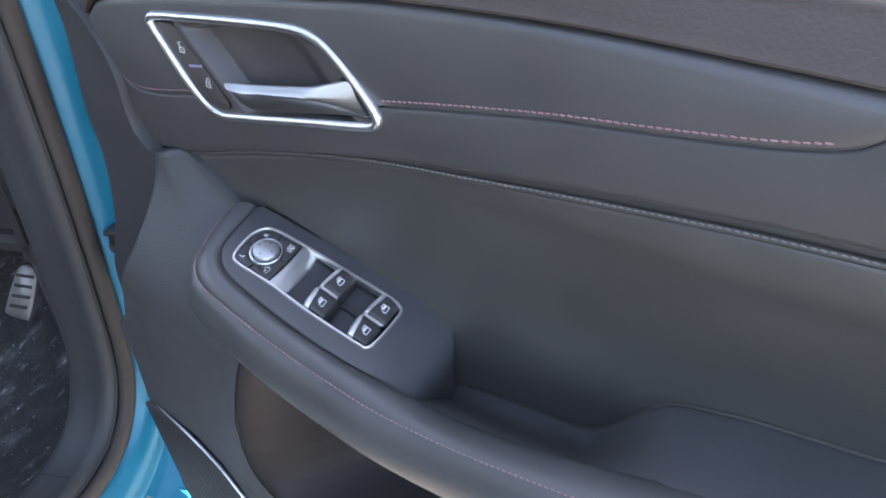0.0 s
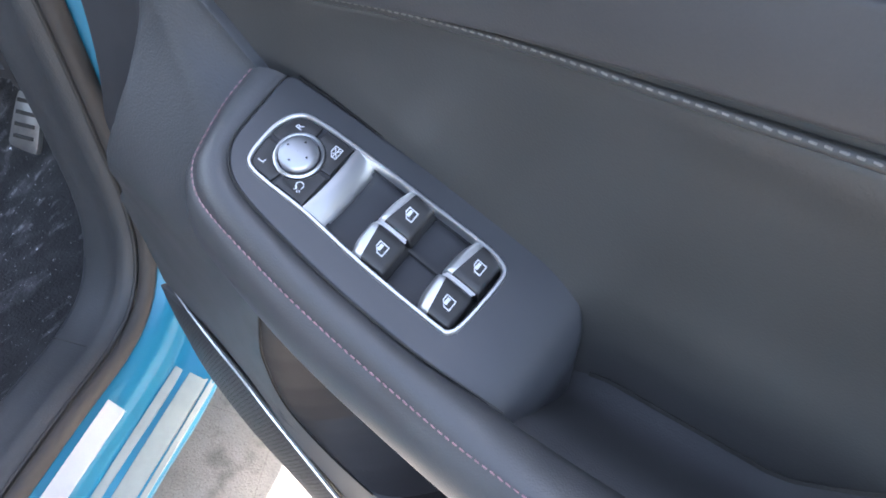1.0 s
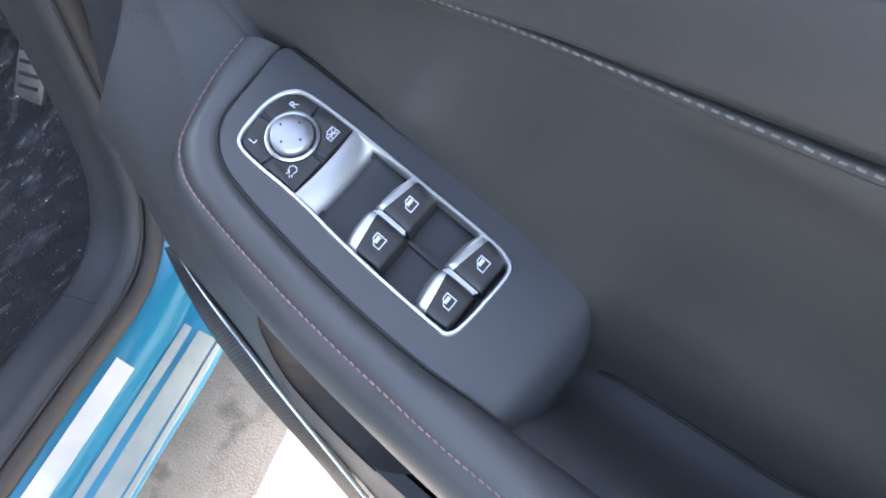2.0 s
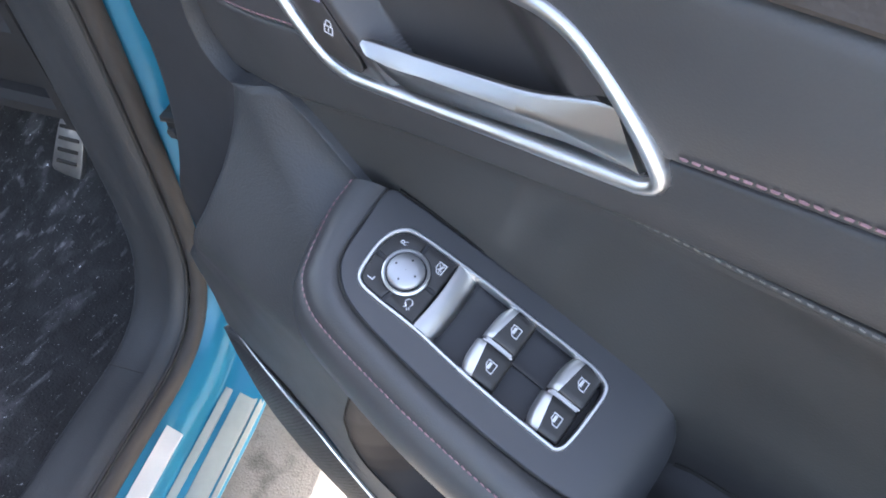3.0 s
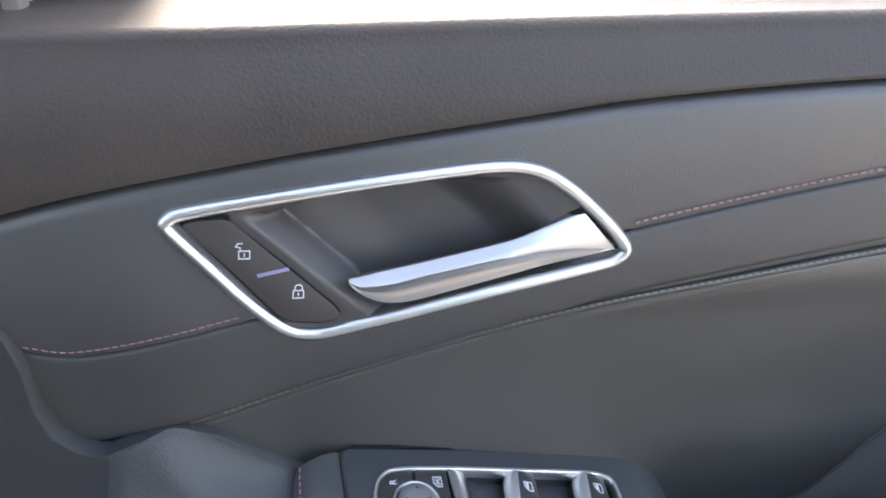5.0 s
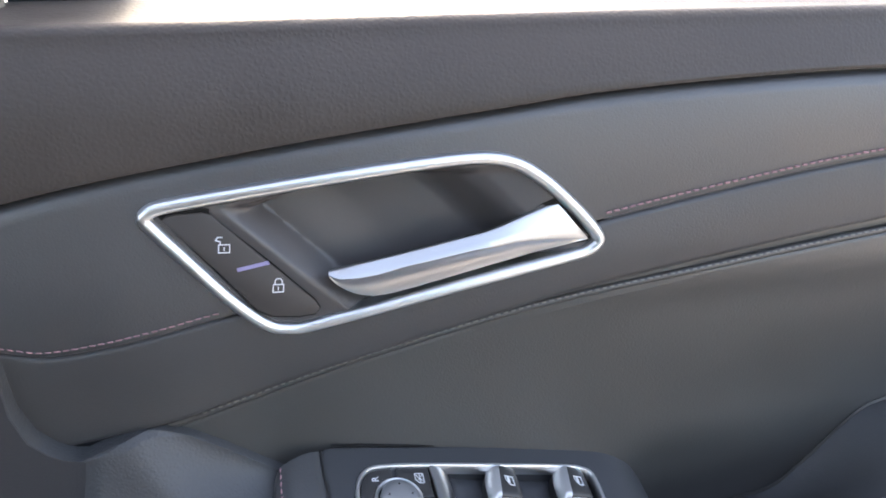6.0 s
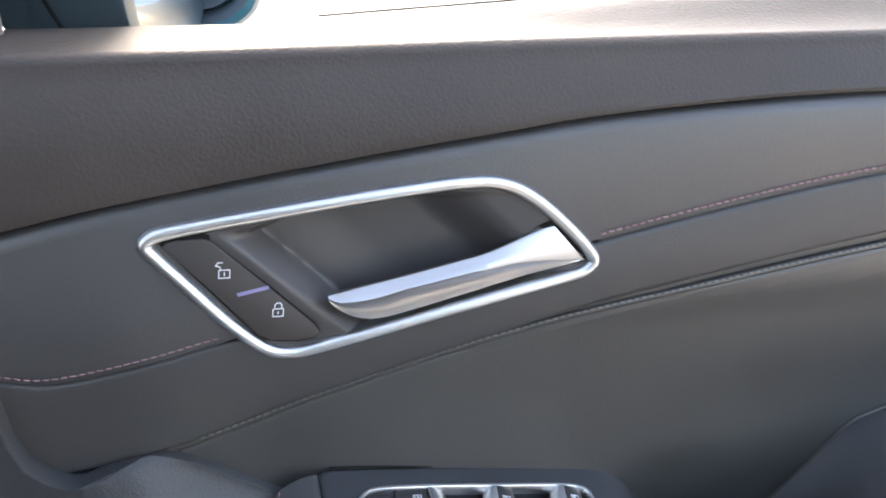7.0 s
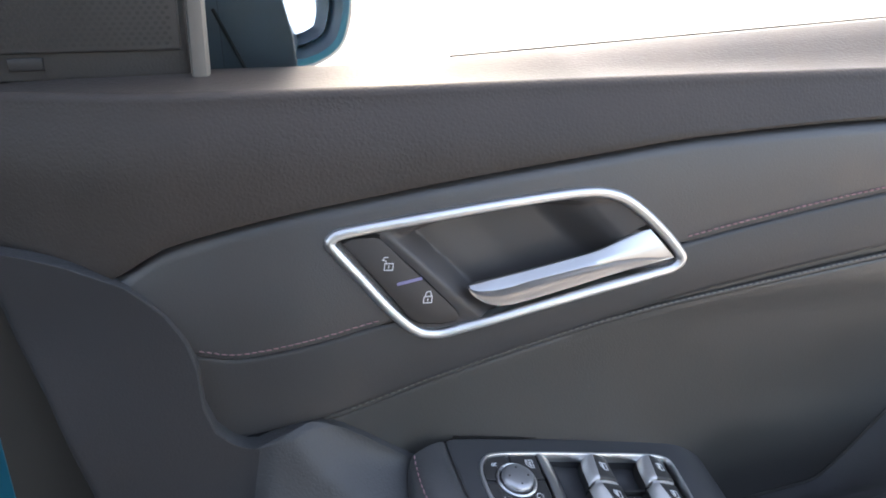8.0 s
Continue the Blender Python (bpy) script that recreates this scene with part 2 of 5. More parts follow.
def stitches(path, out, pitch, length, r, material, parent, name="stitching", label=""):
    """A row of thread stitches lying on a path, each a small flattened bead, slightly slanted. out: which way they stand up."""
    P = np.array(path, float)
    s = np.r_[0, np.cumsum(np.linalg.norm(np.diff(P, axis=0), axis=1))]
    rng = random.Random(7)
    verts, faces = [], []
    o3 = np.array(out, float)
    q = pitch / 2
    while q < s[-1] - pitch / 2:
        c = np.array([np.interp(q, s, P[:, k]) for k in range(3)])
        c2 = np.array([np.interp(q + 0.001, s, P[:, k]) for k in range(3)])
        t = c2 - c
        t /= np.linalg.norm(t)
        side = np.cross(t, o3)
        side /= np.linalg.norm(side)
        t = t + side * rng.uniform(0.02, 0.16)
        L = length * rng.uniform(0.9, 1.08)
        base = len(verts)
        for k, (f, w) in enumerate(((-0.5, 0.25), (-0.36, 0.9), (0, 1.0), (0.36, 0.9), (0.5, 0.25))):
            for a in range(6):
                ang = a * math.pi / 3
                verts.append(c + t * f * L + side * math.cos(ang) * r * w + o3 * (math.sin(ang) * r * w * 0.8 + (0.25 * r if abs(f) < 0.4 else -0.4 * r)))
        for k in range(4):
            for a in range(6):
                faces.append((base + k * 6 + a, base + k * 6 + (a + 1) % 6, base + k * 6 + 6 + (a + 1) % 6, base + k * 6 + 6 + a))
        q += pitch
    return part(name, verts, faces, material, parent, label)


def band(name, xs, top, bot, ysurf, material, parent, roll_top=0.004, roll_bot=0.004, nv=14, label="", back=0.012, bulge=0.0, end_roll=(0, 0), hole=None):
    """A trim strip between two curves z = top(x) and z = bot(x) on the surface y = ysurf(x, z). Its edges roll back into the door."""
    verts = []
    rolls = [0.0, 0.08, 0.25, 0.5, 1.0]
    nrow = None
    for x in xs:
        zt, zb = top(x), bot(x)
        L = max(zt - zb, 0.0004)
        rt, rb = min(roll_top, L * 0.45), min(roll_bot, L * 0.45)
        zs = [(zt - rt * e, rt, e) for e in rolls]
        mid = [(zt - rt - (L - rt - rb) * k / nv, 0, 1) for k in range(1, nv)]
        low = [(zb + rb * e, rb, e) for e in reversed(rolls)]
        col = []
        er = 0.0
        if end_roll[0]:
            d = x - xs[0]
            if d < end_roll[0]:
                er = end_roll[0] - math.sqrt(max(0, end_roll[0] ** 2 - (end_roll[0] - d) ** 2))
        if end_roll[1]:
            d = xs[-1] - x
            if d < end_roll[1]:
                er = max(er, end_roll[1] - math.sqrt(max(0, end_roll[1] ** 2 - (end_roll[1] - d) ** 2)))
        allz = zs + mid + low
        col.append((x, ysurf(x, zt) + rt + back, zt))
        for z, r, e in allz:
            dy = r - math.sqrt(max(0.0, r * r - (r * (1 - e)) ** 2)) if r else 0.0
            v = (zt - z) / L
            col.append((x, ysurf(x, z) + dy + er - bulge * math.sin(math.pi * v), z))
        col.append((x, ysurf(x, zb) + rb + back, zb))
        nrow = len(col)
        verts += col
    faces = grid_faces(len(xs), nrow)
    if hole is not None:
        faces = [q for q in faces if not within(sum(verts[i][0] for i in q) / 4, sum(verts[i][2] for i in q) / 4, hole)]
    return part(name, verts, faces, material, parent, label)


def within(x, y, P):
    """Whether (x, y) lies inside the closed outline P."""
    inside = False
    if not (-0.47 < x < -0.23 and 0.91 < y < 1.01):
        return False
    for i in range(len(P)):
        (x0, y0), (x1, y1) = P[i - 1], P[i]
        if (y0 > y) != (y1 > y) and x < x0 + (x1 - x0) * (y - y0) / (y1 - y0):
            inside = not inside
    return inside


def inset(P, d):
    """A closed outline drawn in by d."""
    n_ = len(P)
    area = sum(P[i][0] * P[(i + 1) % n_][1] - P[(i + 1) % n_][0] * P[i][1] for i in range(n_))
    sg = 1 if area > 0 else -1
    out = []
    for i in range(n_):
        t = P[(i + 1) % n_] - P[i - 1]
        t = t / np.linalg.norm(t)
        out.append(P[i] + np.array([-t[1], t[0]]) * sg * d)
    return np.array(out)


def prism(poly, to3d, h0, h1, bevel=0.0):
    """A plate with outline poly (2-D), from depth h0 up to h1, its upper edge bevelled. to3d maps (a, b, h)."""
    P = np.array(poly, float)
    n = len(P)
    c = P.mean(0)
    area = sum(P[i][0] * P[(i + 1) % n][1] - P[(i + 1) % n][0] * P[i][1] for i in range(n))
    sg = 1 if area > 0 else -1
    off = []
    for i in range(n):
        t = P[(i + 1) % n] - P[i - 1]
        t /= np.linalg.norm(t) + 1e-12
        off.append(np.array([-t[1], t[0]]) * sg)
    off = np.array(off)
    verts, rows = [], [(0, h0), (0, h1 - bevel), (bevel * 0.3, h1 - bevel * 0.3), (bevel, h1)] if bevel else [(0, h0), (0, h1)]
    for d, h in rows:
        for p, o_ in zip(P, off):
            q = p + o_ * d
            verts.append(to3d(q[0], q[1], h))
    faces = [(r * n + i, r * n + (i + 1) % n, (r + 1) * n + (i + 1) % n, (r + 1) * n + i) for r in range(len(rows) - 1) for i in range(n)]
    faces.append(tuple(range((len(rows) - 1) * n, len(rows) * n)))
    faces.append(tuple(reversed(range(n))))
    return verts, faces


def strokes(lines, to3d, w, h0, h1):
    """Printed line work: each polyline becomes a flat raised ribbon of width w."""
    verts, faces = [], []
    for line in lines:
        P = np.array(line, float)
        closed = np.allclose(P[0], P[-1]) and len(P) > 2
        for i in range(len(P) - 1):
            a, b = P[i], P[i + 1]
            t = (b - a) / np.linalg.norm(b - a)
            n_ = np.array([-t[1], t[0]]) * w / 2
            a2, b2 = a - t * w / 2, b + t * w / 2
            base = len(verts)
            for h in (h0, h1):
                for q in (a2 + n_, b2 + n_, b2 - n_, a2 - n_):
                    verts.append(to3d(q[0], q[1], h))
            k = base
            faces += [(k + 4, k + 5, k + 6, k + 7), (k, k + 1, k + 5, k + 4), (k + 1, k + 2, k + 6, k + 5), (k + 2, k + 3, k + 7, k + 6), (k + 3, k, k + 4, k + 7)]
    return verts, faces


def letter(ch, size, to3d, parent, material, name, label=""):
    """A printed letter; to3d maps its plane (x, y, h)."""
    cu = bpy.data.curves.new(name, "FONT")
    cu.body, cu.size, cu.align_x, cu.align_y, cu.extrude = ch, size, "CENTER", "CENTER", 0.0001
    tmp = bpy.data.objects.new(name, cu)
    scene.collection.objects.link(tmp)
    bpy.context.view_layer.update()
    me = bpy.data.meshes.new_from_object(tmp.evaluated_get(bpy.context.evaluated_depsgraph_get()))
    verts = [to3d(v.co.x, v.co.y, v.co.z + 0.0001) for v in me.vertices]
    faces = [tuple(p.vertices) for p in me.polygons]
    bpy.data.objects.remove(tmp)
    bpy.data.meshes.remove(me)
    return part(name, verts, faces, material, parent, label, smooth=False)


# ---------------------------------------------------------------- ground
gn = 60
gx = np.sign(np.linspace(-1, 1, gn)) * np.abs(np.linspace(-1, 1, gn)) ** 3 * 400
gverts = [(x, y, 0.004 * noise.noise((x * 2, y * 2, 0)) if abs(x) < 3 and abs(y) < 3 else 0.0) for x in gx for y in gx]
ground = part("ground", gverts, grid_faces(gn, gn), ASPHALT, None)
tagged(ground, "pale worn concrete yard with dark specks", "ground", kind="structure")

# ---------------------------------------------------------------- the door
door = thing("car_door", (-0.25, 0.40, 0.36), "open front car door with charcoal trim and red stitching", "car door")

# curves of the trim, z over x
seam_a = curve_fn([(-0.70, 0.950), (-0.62, 0.952), (-0.585, 0.958), (-0.560, 0.970), (-0.538, 0.983), (-0.485, 0.996), (-0.425, 1.0055), (-0.360, 1.0135), (-0.300, 1.0200), (-0.240, 1.0260), (-0.13, 1.0308), (-0.02, 1.0298), (0.10, 1.0265), (0.42, 1.024)])
seam_c = curve_fn([(-0.56, 0.926), (-0.530, 0.921), (-0.512, 0.918), (-0.488, 0.921), (-0.457, 0.927), (-0.428, 0.933), (-0.33, 0.949), (-0.246, 0.9660), (-0.190, 0.9765), (-0.126, 0.9872), (-0.068, 0.9945), (-0.02, 1.0015), (0.010, 1.0095), (0.028, 1.0250), (0.05, 1.034)])
seam_d = curve_fn([(-0.56, 0.845), (-0.47, 0.862), (-0.454, 0.8655), (-0.426, 0.8735), (-0.386, 0.885), (-0.320, 0.901), (-0.250, 0.9160), (-0.187, 0.9260), (-0.125, 0.935), (-0.06, 0.943), (0.0, 0.949), (0.10, 0.955), (0.42, 0.975)])


def bend(d, w=0.05):
    """0 for d < 0, rising smoothly to slope 1 past w."""
    return 0.0 if d <= 0 else d * d / (2 * w) if d < w else d - w / 2


def panel_y(x, z):
    """The main face of the trim."""
    return 0.361 + 0.20 * bend(-0.45 - x, 0.08) + 0.010 * S((0.95 - z) / 0.09) - 0.012 * S((x + 0.32) / 0.36)


def upper_y(x, z):
    return 0.357 + 0.10 * bend(-0.42 - x, 0.08) + 0.35 * bend(-0.52 - x, 0.05) + 0.018 * S((z - 1.02) / 0.06) - 0.010 * S((x + 0.32) / 0.36)


# upper trim with its window shelf
xs = np.linspace(-0.634, 0.42, 104)
verts = []
sec = None
for x in xs:
    zb = seam_a(x) + 0.0004
    outer = 1.0655 + 0.055 * max(0.0, x + 0.40)
    edge = 1.0605
    r = 0.006
    col = [(x, upper_y(x, zb) + 0.016, zb), (x, upper_y(x, zb) + 0.0022, zb), (x, upper_y(x, zb) + 0.0006, zb + 0.0006), (x, upper_y(x, zb), zb + 0.0022)]
    for k in range(1, 9):
        z = zb + 0.0022 + (edge - r - zb - 0.0022) * k / 8
        col.append((x, upper_y(x, z), z))
    y1 = upper_y(x, edge - r)
    for k in range(1, 9):
        a = k / 8 * math.pi / 2
        col.append((x, y1 + r * (1 - math.cos(a)), edge - r + r * math.sin(a)))
    y2 = y1 + r
    for k in range(1, 6):
        t = k / 5
        col.append((x, y2 + (0.437 - y2) * t, edge + (outer - edge) * S(t)))
    col.append((x, 0.440, outer - 0.004))
    col.append((x, 0.440, outer - 0.03))
    sec = len(col)
    verts += col
part("upper_trim", verts, grid_faces(len(xs), sec), GRAINED, door, "grained brown-black soft upper trim")

# outline of the inner handle's bezel
OUT = [(-0.460, 0.981), (-0.4565, 0.9865), (-0.446, 0.9895), (-0.405, 0.9940), (-0.353, 0.9990), (-0.312, 1.0015), (-0.292, 0.9985), (-0.2765, 0.9895), (-0.260, 0.9745), (-0.247, 0.960), (-0.2435, 0.9520), (-0.2485, 0.9455), (-0.262, 0.9415), (-0.325, 0.9295), (-0.384, 0.9180), (-0.400, 0.9165), (-0.4130, 0.9210), (-0.428, 0.9365), (-0.445, 0.959), (-0.457, 0.975)]
outline = spline(OUT, 150, closed=True)
hole_ = inset(outline, 0.0026)
# padded insert above the red seam, and the band below it
xi = np.r_[np.linspace(-0.585, -0.50, 18), np.linspace(-0.495, -0.47, 5), np.linspace(-0.466, -0.236, 116), np.linspace(-0.23, 0.0, 36), np.linspace(0.004, 0.024, 8)]
band("leather_pad", xi, lambda x: seam_a(x) - 0.0004, lambda x: min(seam_c(x) - 0.0047, seam_a(x) - 0.002), panel_y, LEATHER, door, 0.0065, 0.002, nv=30, label="smooth charcoal leather pad", bulge=0.003, hole=hole_)
gap = lambda x: 0.0034 + 0.0066 * S((x + 0.40) / 0.34)
xb = np.r_[np.linspace(-0.575, -0.47, 22), np.linspace(-0.466, -0.236, 116), np.linspace(-0.23, 0.42, 66)]
band("leather_band", xb, lambda x: (seam_c(x) - 0.0053 if x < 0.024 else seam_a(x) - 0.0004), lambda x: seam_d(x) + gap(x), panel_y, LEATHER_DARK, door, 0.0022, 0.0035, nv=26, label="dark leather band under the red seam", bulge=0.002, hole=hole_)
# linings seen in the seam grooves
def lining(x0, x1, n, line, half, depth, surf, material):
    vs = [(x, surf(x, line(x)) + depth, line(x) + h) for x in np.linspace(x0, x1, n) for h in (-half, half)]
    part("seam_lining", vs, grid_faces(n, 2), material, door)


lining(-0.58, 0.42, 80, seam_a, 0.006, 0.0045, panel_y, RUBBER)
lining(-0.56, -0.43, 20, lambda x: seam_c(x) - 0.005, 0.005, 0.0016, panel_y, LEATHER)
lining(-0.243, 0.026, 40, lambda x: seam_c(x) - 0.005, 0.005, 0.0016, panel_y, LEATHER)


def lower_y(x, z):
    return 0.3665 + 0.004 * S((0.93 - z) / 0.03) + 0.006 * math.sin(math.pi * min(1, max(0, (0.93 - z) / 0.16))) + 0.010 * S((0.815 - z) / 0.07) * S((x + 0.22) / 0.04) - 0.010 * S((x + 0.32) / 0.36) * S((z - 0.82) / 0.09)


lining(-0.47, 0.42, 80, lambda x: seam_d(x) + 0.5 * gap(x) + 0.002, 0.011, 0.0018, lower_y, PANEL)
xl = np.linspace(-0.475, 0.42, 100)
band("lower_panel", xl, lambda x: seam_d(x) - 0.0012, lambda x: 0.70, lower_y, PANEL, door, 0.0035, 0.002, nv=26, label="plain charcoal panel above the armrest")

# stitching of the two seams
cs = [(x, panel_y(x, seam_c(x)) - 0.0012, seam_c(x) - 0.0005) for x in np.linspace(-0.532, -0.428, 30)]
stitches(cs, (0, -1, 0), 0.0041, 0.0032, 0.00042, RED, door, label="dusky red thread")
cs = [(x, panel_y(x, seam_c(x)) - 0.0014, seam_c(x) - 0.0005) for x in np.linspace(-0.244, 0.004, 60)]
stitches(cs, (0, -1, 0), 0.0042, 0.0033, 0.00060, RED, door, label="dusky red thread")
bead = [(x, lower_y(x, seam_d(x)) + 0.0006, seam_d(x) + 0.0004) for x in np.linspace(-0.47, 0.42, 140)]
v, f = sweep(bead, ring(0.0022, 10), (0, -1, 0))
part("seam_bead", v, f, PANEL, door)
cs = [(x, lower_y(x, seam_d(x)) - 0.0010, seam_d(x) + 0.0014) for x in np.linspace(-0.45, 0.40, 120)]
stitches(cs, (0, -0.8, 0.6), 0.0042, 0.0031, 0.00055, GREY_THREAD, door, label="grey thread")

# front end of the trim: dark plate near the hinge, folding out to the fan below the leather
edge_l = lambda z: interp(z, [(0.30, -0.60), (0.46, -0.608), (0.527, -0.601), (0.56, -0.596), (0.590, -0.594), (0.615, -0.602), (0.655, -0.611), (0.69, -0.611), (0.71, -0.608), (0.738, -0.597), (0.76, -0.592), (0.78, -0.592), (0.804, -0.594), (0.84, -0.599), (0.90, -0.614), (0.93, -0.624), (0.97, -0.633), (1.03, -0.634)])
edge_r = lambda z: interp(z, [(0.40, 0.40), (0.531, 0.40), (0.533, 0.10), (0.535, -0.22), (0.537, -0.301), (0.5385, -0.315), (0.541, -0.333), (0.546, -0.347), (0.552, -0.361), (0.558, -0.371), (0.567, -0.382), (0.58, -0.389), (0.600, -0.3945), (0.640, -0.3945), (0.661, -0.390), (0.697, -0.380), (0.729, -0.368), (0.741, -0.363), (0.765, -0.356), (0.82, -0.400), (0.836, -0.423), (0.850, -0.442), (0.8575, -0.455), (0.8605, -0.475), (0.8625, -0.508), (0.866, -0.520), (0.872, -0.5275), (0.887, -0.532), (0.912, -0.5325), (0.93, -0.5365), (0.946, -0.5455), (0.962, -0.562), (0.975, -0.593), (0.981, -0.617), (0.985, -0.640)])
chrome_x = lambda z: interp(z, [(0.40, -0.280), (0.42, -0.300), (0.468, -0.350), (0.519, -0.417), (0.538, -0.450), (0.546, -0.495), (0.5478, -0.60), (0.56, -0.70)])
crease = lambda z: interp(z, [(0.55, -0.70), (0.607, -0.645), (0.66, -0.592), (0.71, -0.556), (0.772, -0.524), (0.80, -0.514), (0.83, -0.508), (0.86, -0.503), (0.90, -0.50)])


def front_y(x, z):
    dark = 0.3675 + (0.07 + 0.18 * S((z - 0.85) / 0.10)) * bend(-0.515 - x, 0.06) - 0.020 * S((0.85 - z) / 0.15)
    fan = 0.366 - 0.060 * S((0.872 - z) / 0.15) + 0.14 * max(0.0, -0.40 - x) * S((0.80 - z) / 0.15)
    flush = S(1 - (edge_r(z) - x) / 0.05) * S((z - 0.79) / 0.04) * S((x + 0.50) / 0.03)
    fan = fan + (0.3735 - fan) * flush
    w = S((x - crease(z) + 0.008) / 0.018)
    return dark * (1 - w) + fan * w - 0.003


zs = np.r_[np.linspace(0.985, 0.90, 16), np.linspace(0.895, 0.868, 8), np.linspace(0.8665, 0.853, 14), np.linspace(0.85, 0.56, 60), np.linspace(0.558, 0.530, 26), np.linspace(0.527, 0.42, 14)]
NF, NB_ = 20, 41
verts = []
for z in zs:
    l0 = max(edge_l(z), chrome_x(z))
    r0 = edge_r(z)
    c = min(max(crease(z) - 0.002, l0 + 0.004), r0 - 0.001) if crease(z) > l0 else l0 + 0.004
    row = []
    for x in np.r_[np.linspace(l0, c, NF)[:-1], np.linspace(c, r0, NB_)]:
        dz = (0.006 * math.exp(-((x + 0.474) / 0.016) ** 2) - 0.006 * math.exp(-((x + 0.510) / 0.014) ** 2)) * math.exp(-((z - 0.86) / 0.02) ** 2) - 0.016 * S((-0.50 - x) / 0.09) * math.exp(-(max(0.0, z - 0.546) / 0.03) ** 2)
        row.append((x, front_y(x, z), z + dz))
    rr = row[-1]
    ll = row[0]
    row = [(ll[0], ll[1] + 0.012, ll[2]), (ll[0], ll[1] + 0.002, ll[2])] + [(ll[0] + 0.002, ll[1], ll[2])] + row[1:-1] + [(rr[0] - 0.001, rr[1], rr[2]), (rr[0], rr[1] + 0.0012, rr[2]), (rr[0], rr[1] + 0.012, rr[2])]
    verts += row
ncol = NF + NB_ + 3
fan_faces, plate_faces = [], []
for q in grid_faces(len(zs), ncol):
    i, k = divmod(q[0], ncol)
    (plate_faces if k < NF + 1 and crease(zs[i + 1]) > edge_l(zs[i + 1]) else fan_faces).append(q)


def only(faces_):
    """The vertices that these faces use, and the faces renumbered."""
    ids = sorted({i for q in faces_ for i in q})
    at = {i: k for k, i in enumerate(ids)}
    return [verts[i] for i in ids], [tuple(at[i] for i in q) for q in faces_]


part("trim_backing", [(x, 0.379, z) for x in (-0.575, -0.44) for z in (0.80, 0.94)], [(0, 1, 3, 2)], PLATE, door)
part("front_trim", *only(fan_faces), HARD, door, "charcoal hard plastic trim fanning out below the leather")
part("hinge_plate", *only(plate_faces), PLATE, door, "matt black plate beside the hinges")

# lower insert under the armrest, hollowed towards the map pocket
zs = np.r_[np.linspace(0.775, 0.60, 40), np.linspace(0.598, 0.5375, 36), np.linspace(0.535, 0.432, 14)]
verts = []
for z in zs:
    lip = max(z, 0.5375)
    l0 = edge_r(lip) + 0.0010
    back = front_y(l0, lip) + 0.0004
    for k in range(56):
        t = k / 55
        x = l0 + (0.40 - l0) * t ** 2.0
        verts.append((x, back + 0.125 * S((x - l0 + 0.006) / 0.125) ** 1.15, z))
part("lower_insert", verts, grid_faces(90, 56), BROWNISH, door, "smooth brown-black lower insert")
joint = spline([(edge_r(z) + 0.0004, front_y(edge_r(z), z) - 0.0003, z) for z in (0.762, 0.741, 0.715, 0.687, 0.66, 0.64, 0.62, 0.605, 0.592, 0.58, 0.57, 0.562, 0.556, 0.549, 0.543, 0.539, 0.537)], 80)
v, f = sweep(joint, ring(0.0007, 8), (0, -1, 0))
part("insert_joint", v, f, VOID, door)
# map pocket: floor, inner wall and cup ring
verts = [(x, y, z) for x in np.linspace(-0.375, 0.40, 20) for y, z in ((0.3050, 0.5315), (0.311, 0.526), (0.314, 0.45), (0.32, 0.43), (0.39, 0.43), (0.462, 0.45), (0.462, 0.66))]
part("map_pocket", verts, grid_faces(20, 7), RUBBER, door, "dark hollow map pocket")
cup = [(-0.255 + 0.042 * math.cos(a), 0.345 + 0.036 * math.sin(a), 0.50) for a in np.linspace(0, 2 * math.pi, 40, endpoint=False)]
v, f = sweep(cup, ring(0.0035, 8), (0, 0, 1), closed=True)
part("cup_ring", v, f, HARD, door)
verts = [(-0.255 + r * 0.042 * math.cos(a), 0.345 + r * 0.036 * math.sin(a), z) for r, z in ((1, 0.50), (0.96, 0.44), (0.5, 0.436), (0.02, 0.436)) for a in np.linspace(0, 2 * math.pi, 40, endpoint=False)]
part("cup_wall", verts, [(i * 40 + j, i * 40 + (j + 1) % 40, (i + 1) * 40 + (j + 1) % 40, (i + 1) * 40 + j) for i in range(3) for j in range(40)], HARD, door)

# bright strip and the perforated speaker grille below it
strip = spline([(-0.596, 0.333, 0.527), (-0.545, 0.321, 0.5395), (-0.495, 0.3115, 0.546), (-0.450, 0.3055, 0.5385), (-0.417, 0.302, 0.519), (-0.350, 0.298, 0.468), (-0.300, 0.296, 0.420), (-0.25, 0.294, 0.36)], 60)
v, f = sweep(strip, [(-0.0016, -0.001), (-0.0013, 0.0009), (0, 0.0016), (0.0013, 0.0009), (0.0016, -0.001)], (-0.25, -0.75, 0.6), scale=lambda i: min(1.0, 0.3 + i / 22))
part("bright_strip", v, f, CHROME, door, "thin chrome strip along the speaker grille")
low = spline([(-0.598, 0.340, 0.518), (-0.588, 0.333, 0.490), (-0.577, 0.327, 0.455), (-0.560, 0.321, 0.398), (-0.513, 0.318, 0.347), (-0.434, 0.316, 0.322), (-0.36, 0.312, 0.29), (-0.29, 0.31, 0.26)], 60)
verts, uvs = [], []
run = np.r_[0, np.cumsum(np.linalg.norm(np.diff(strip, axis=0), axis=1))]
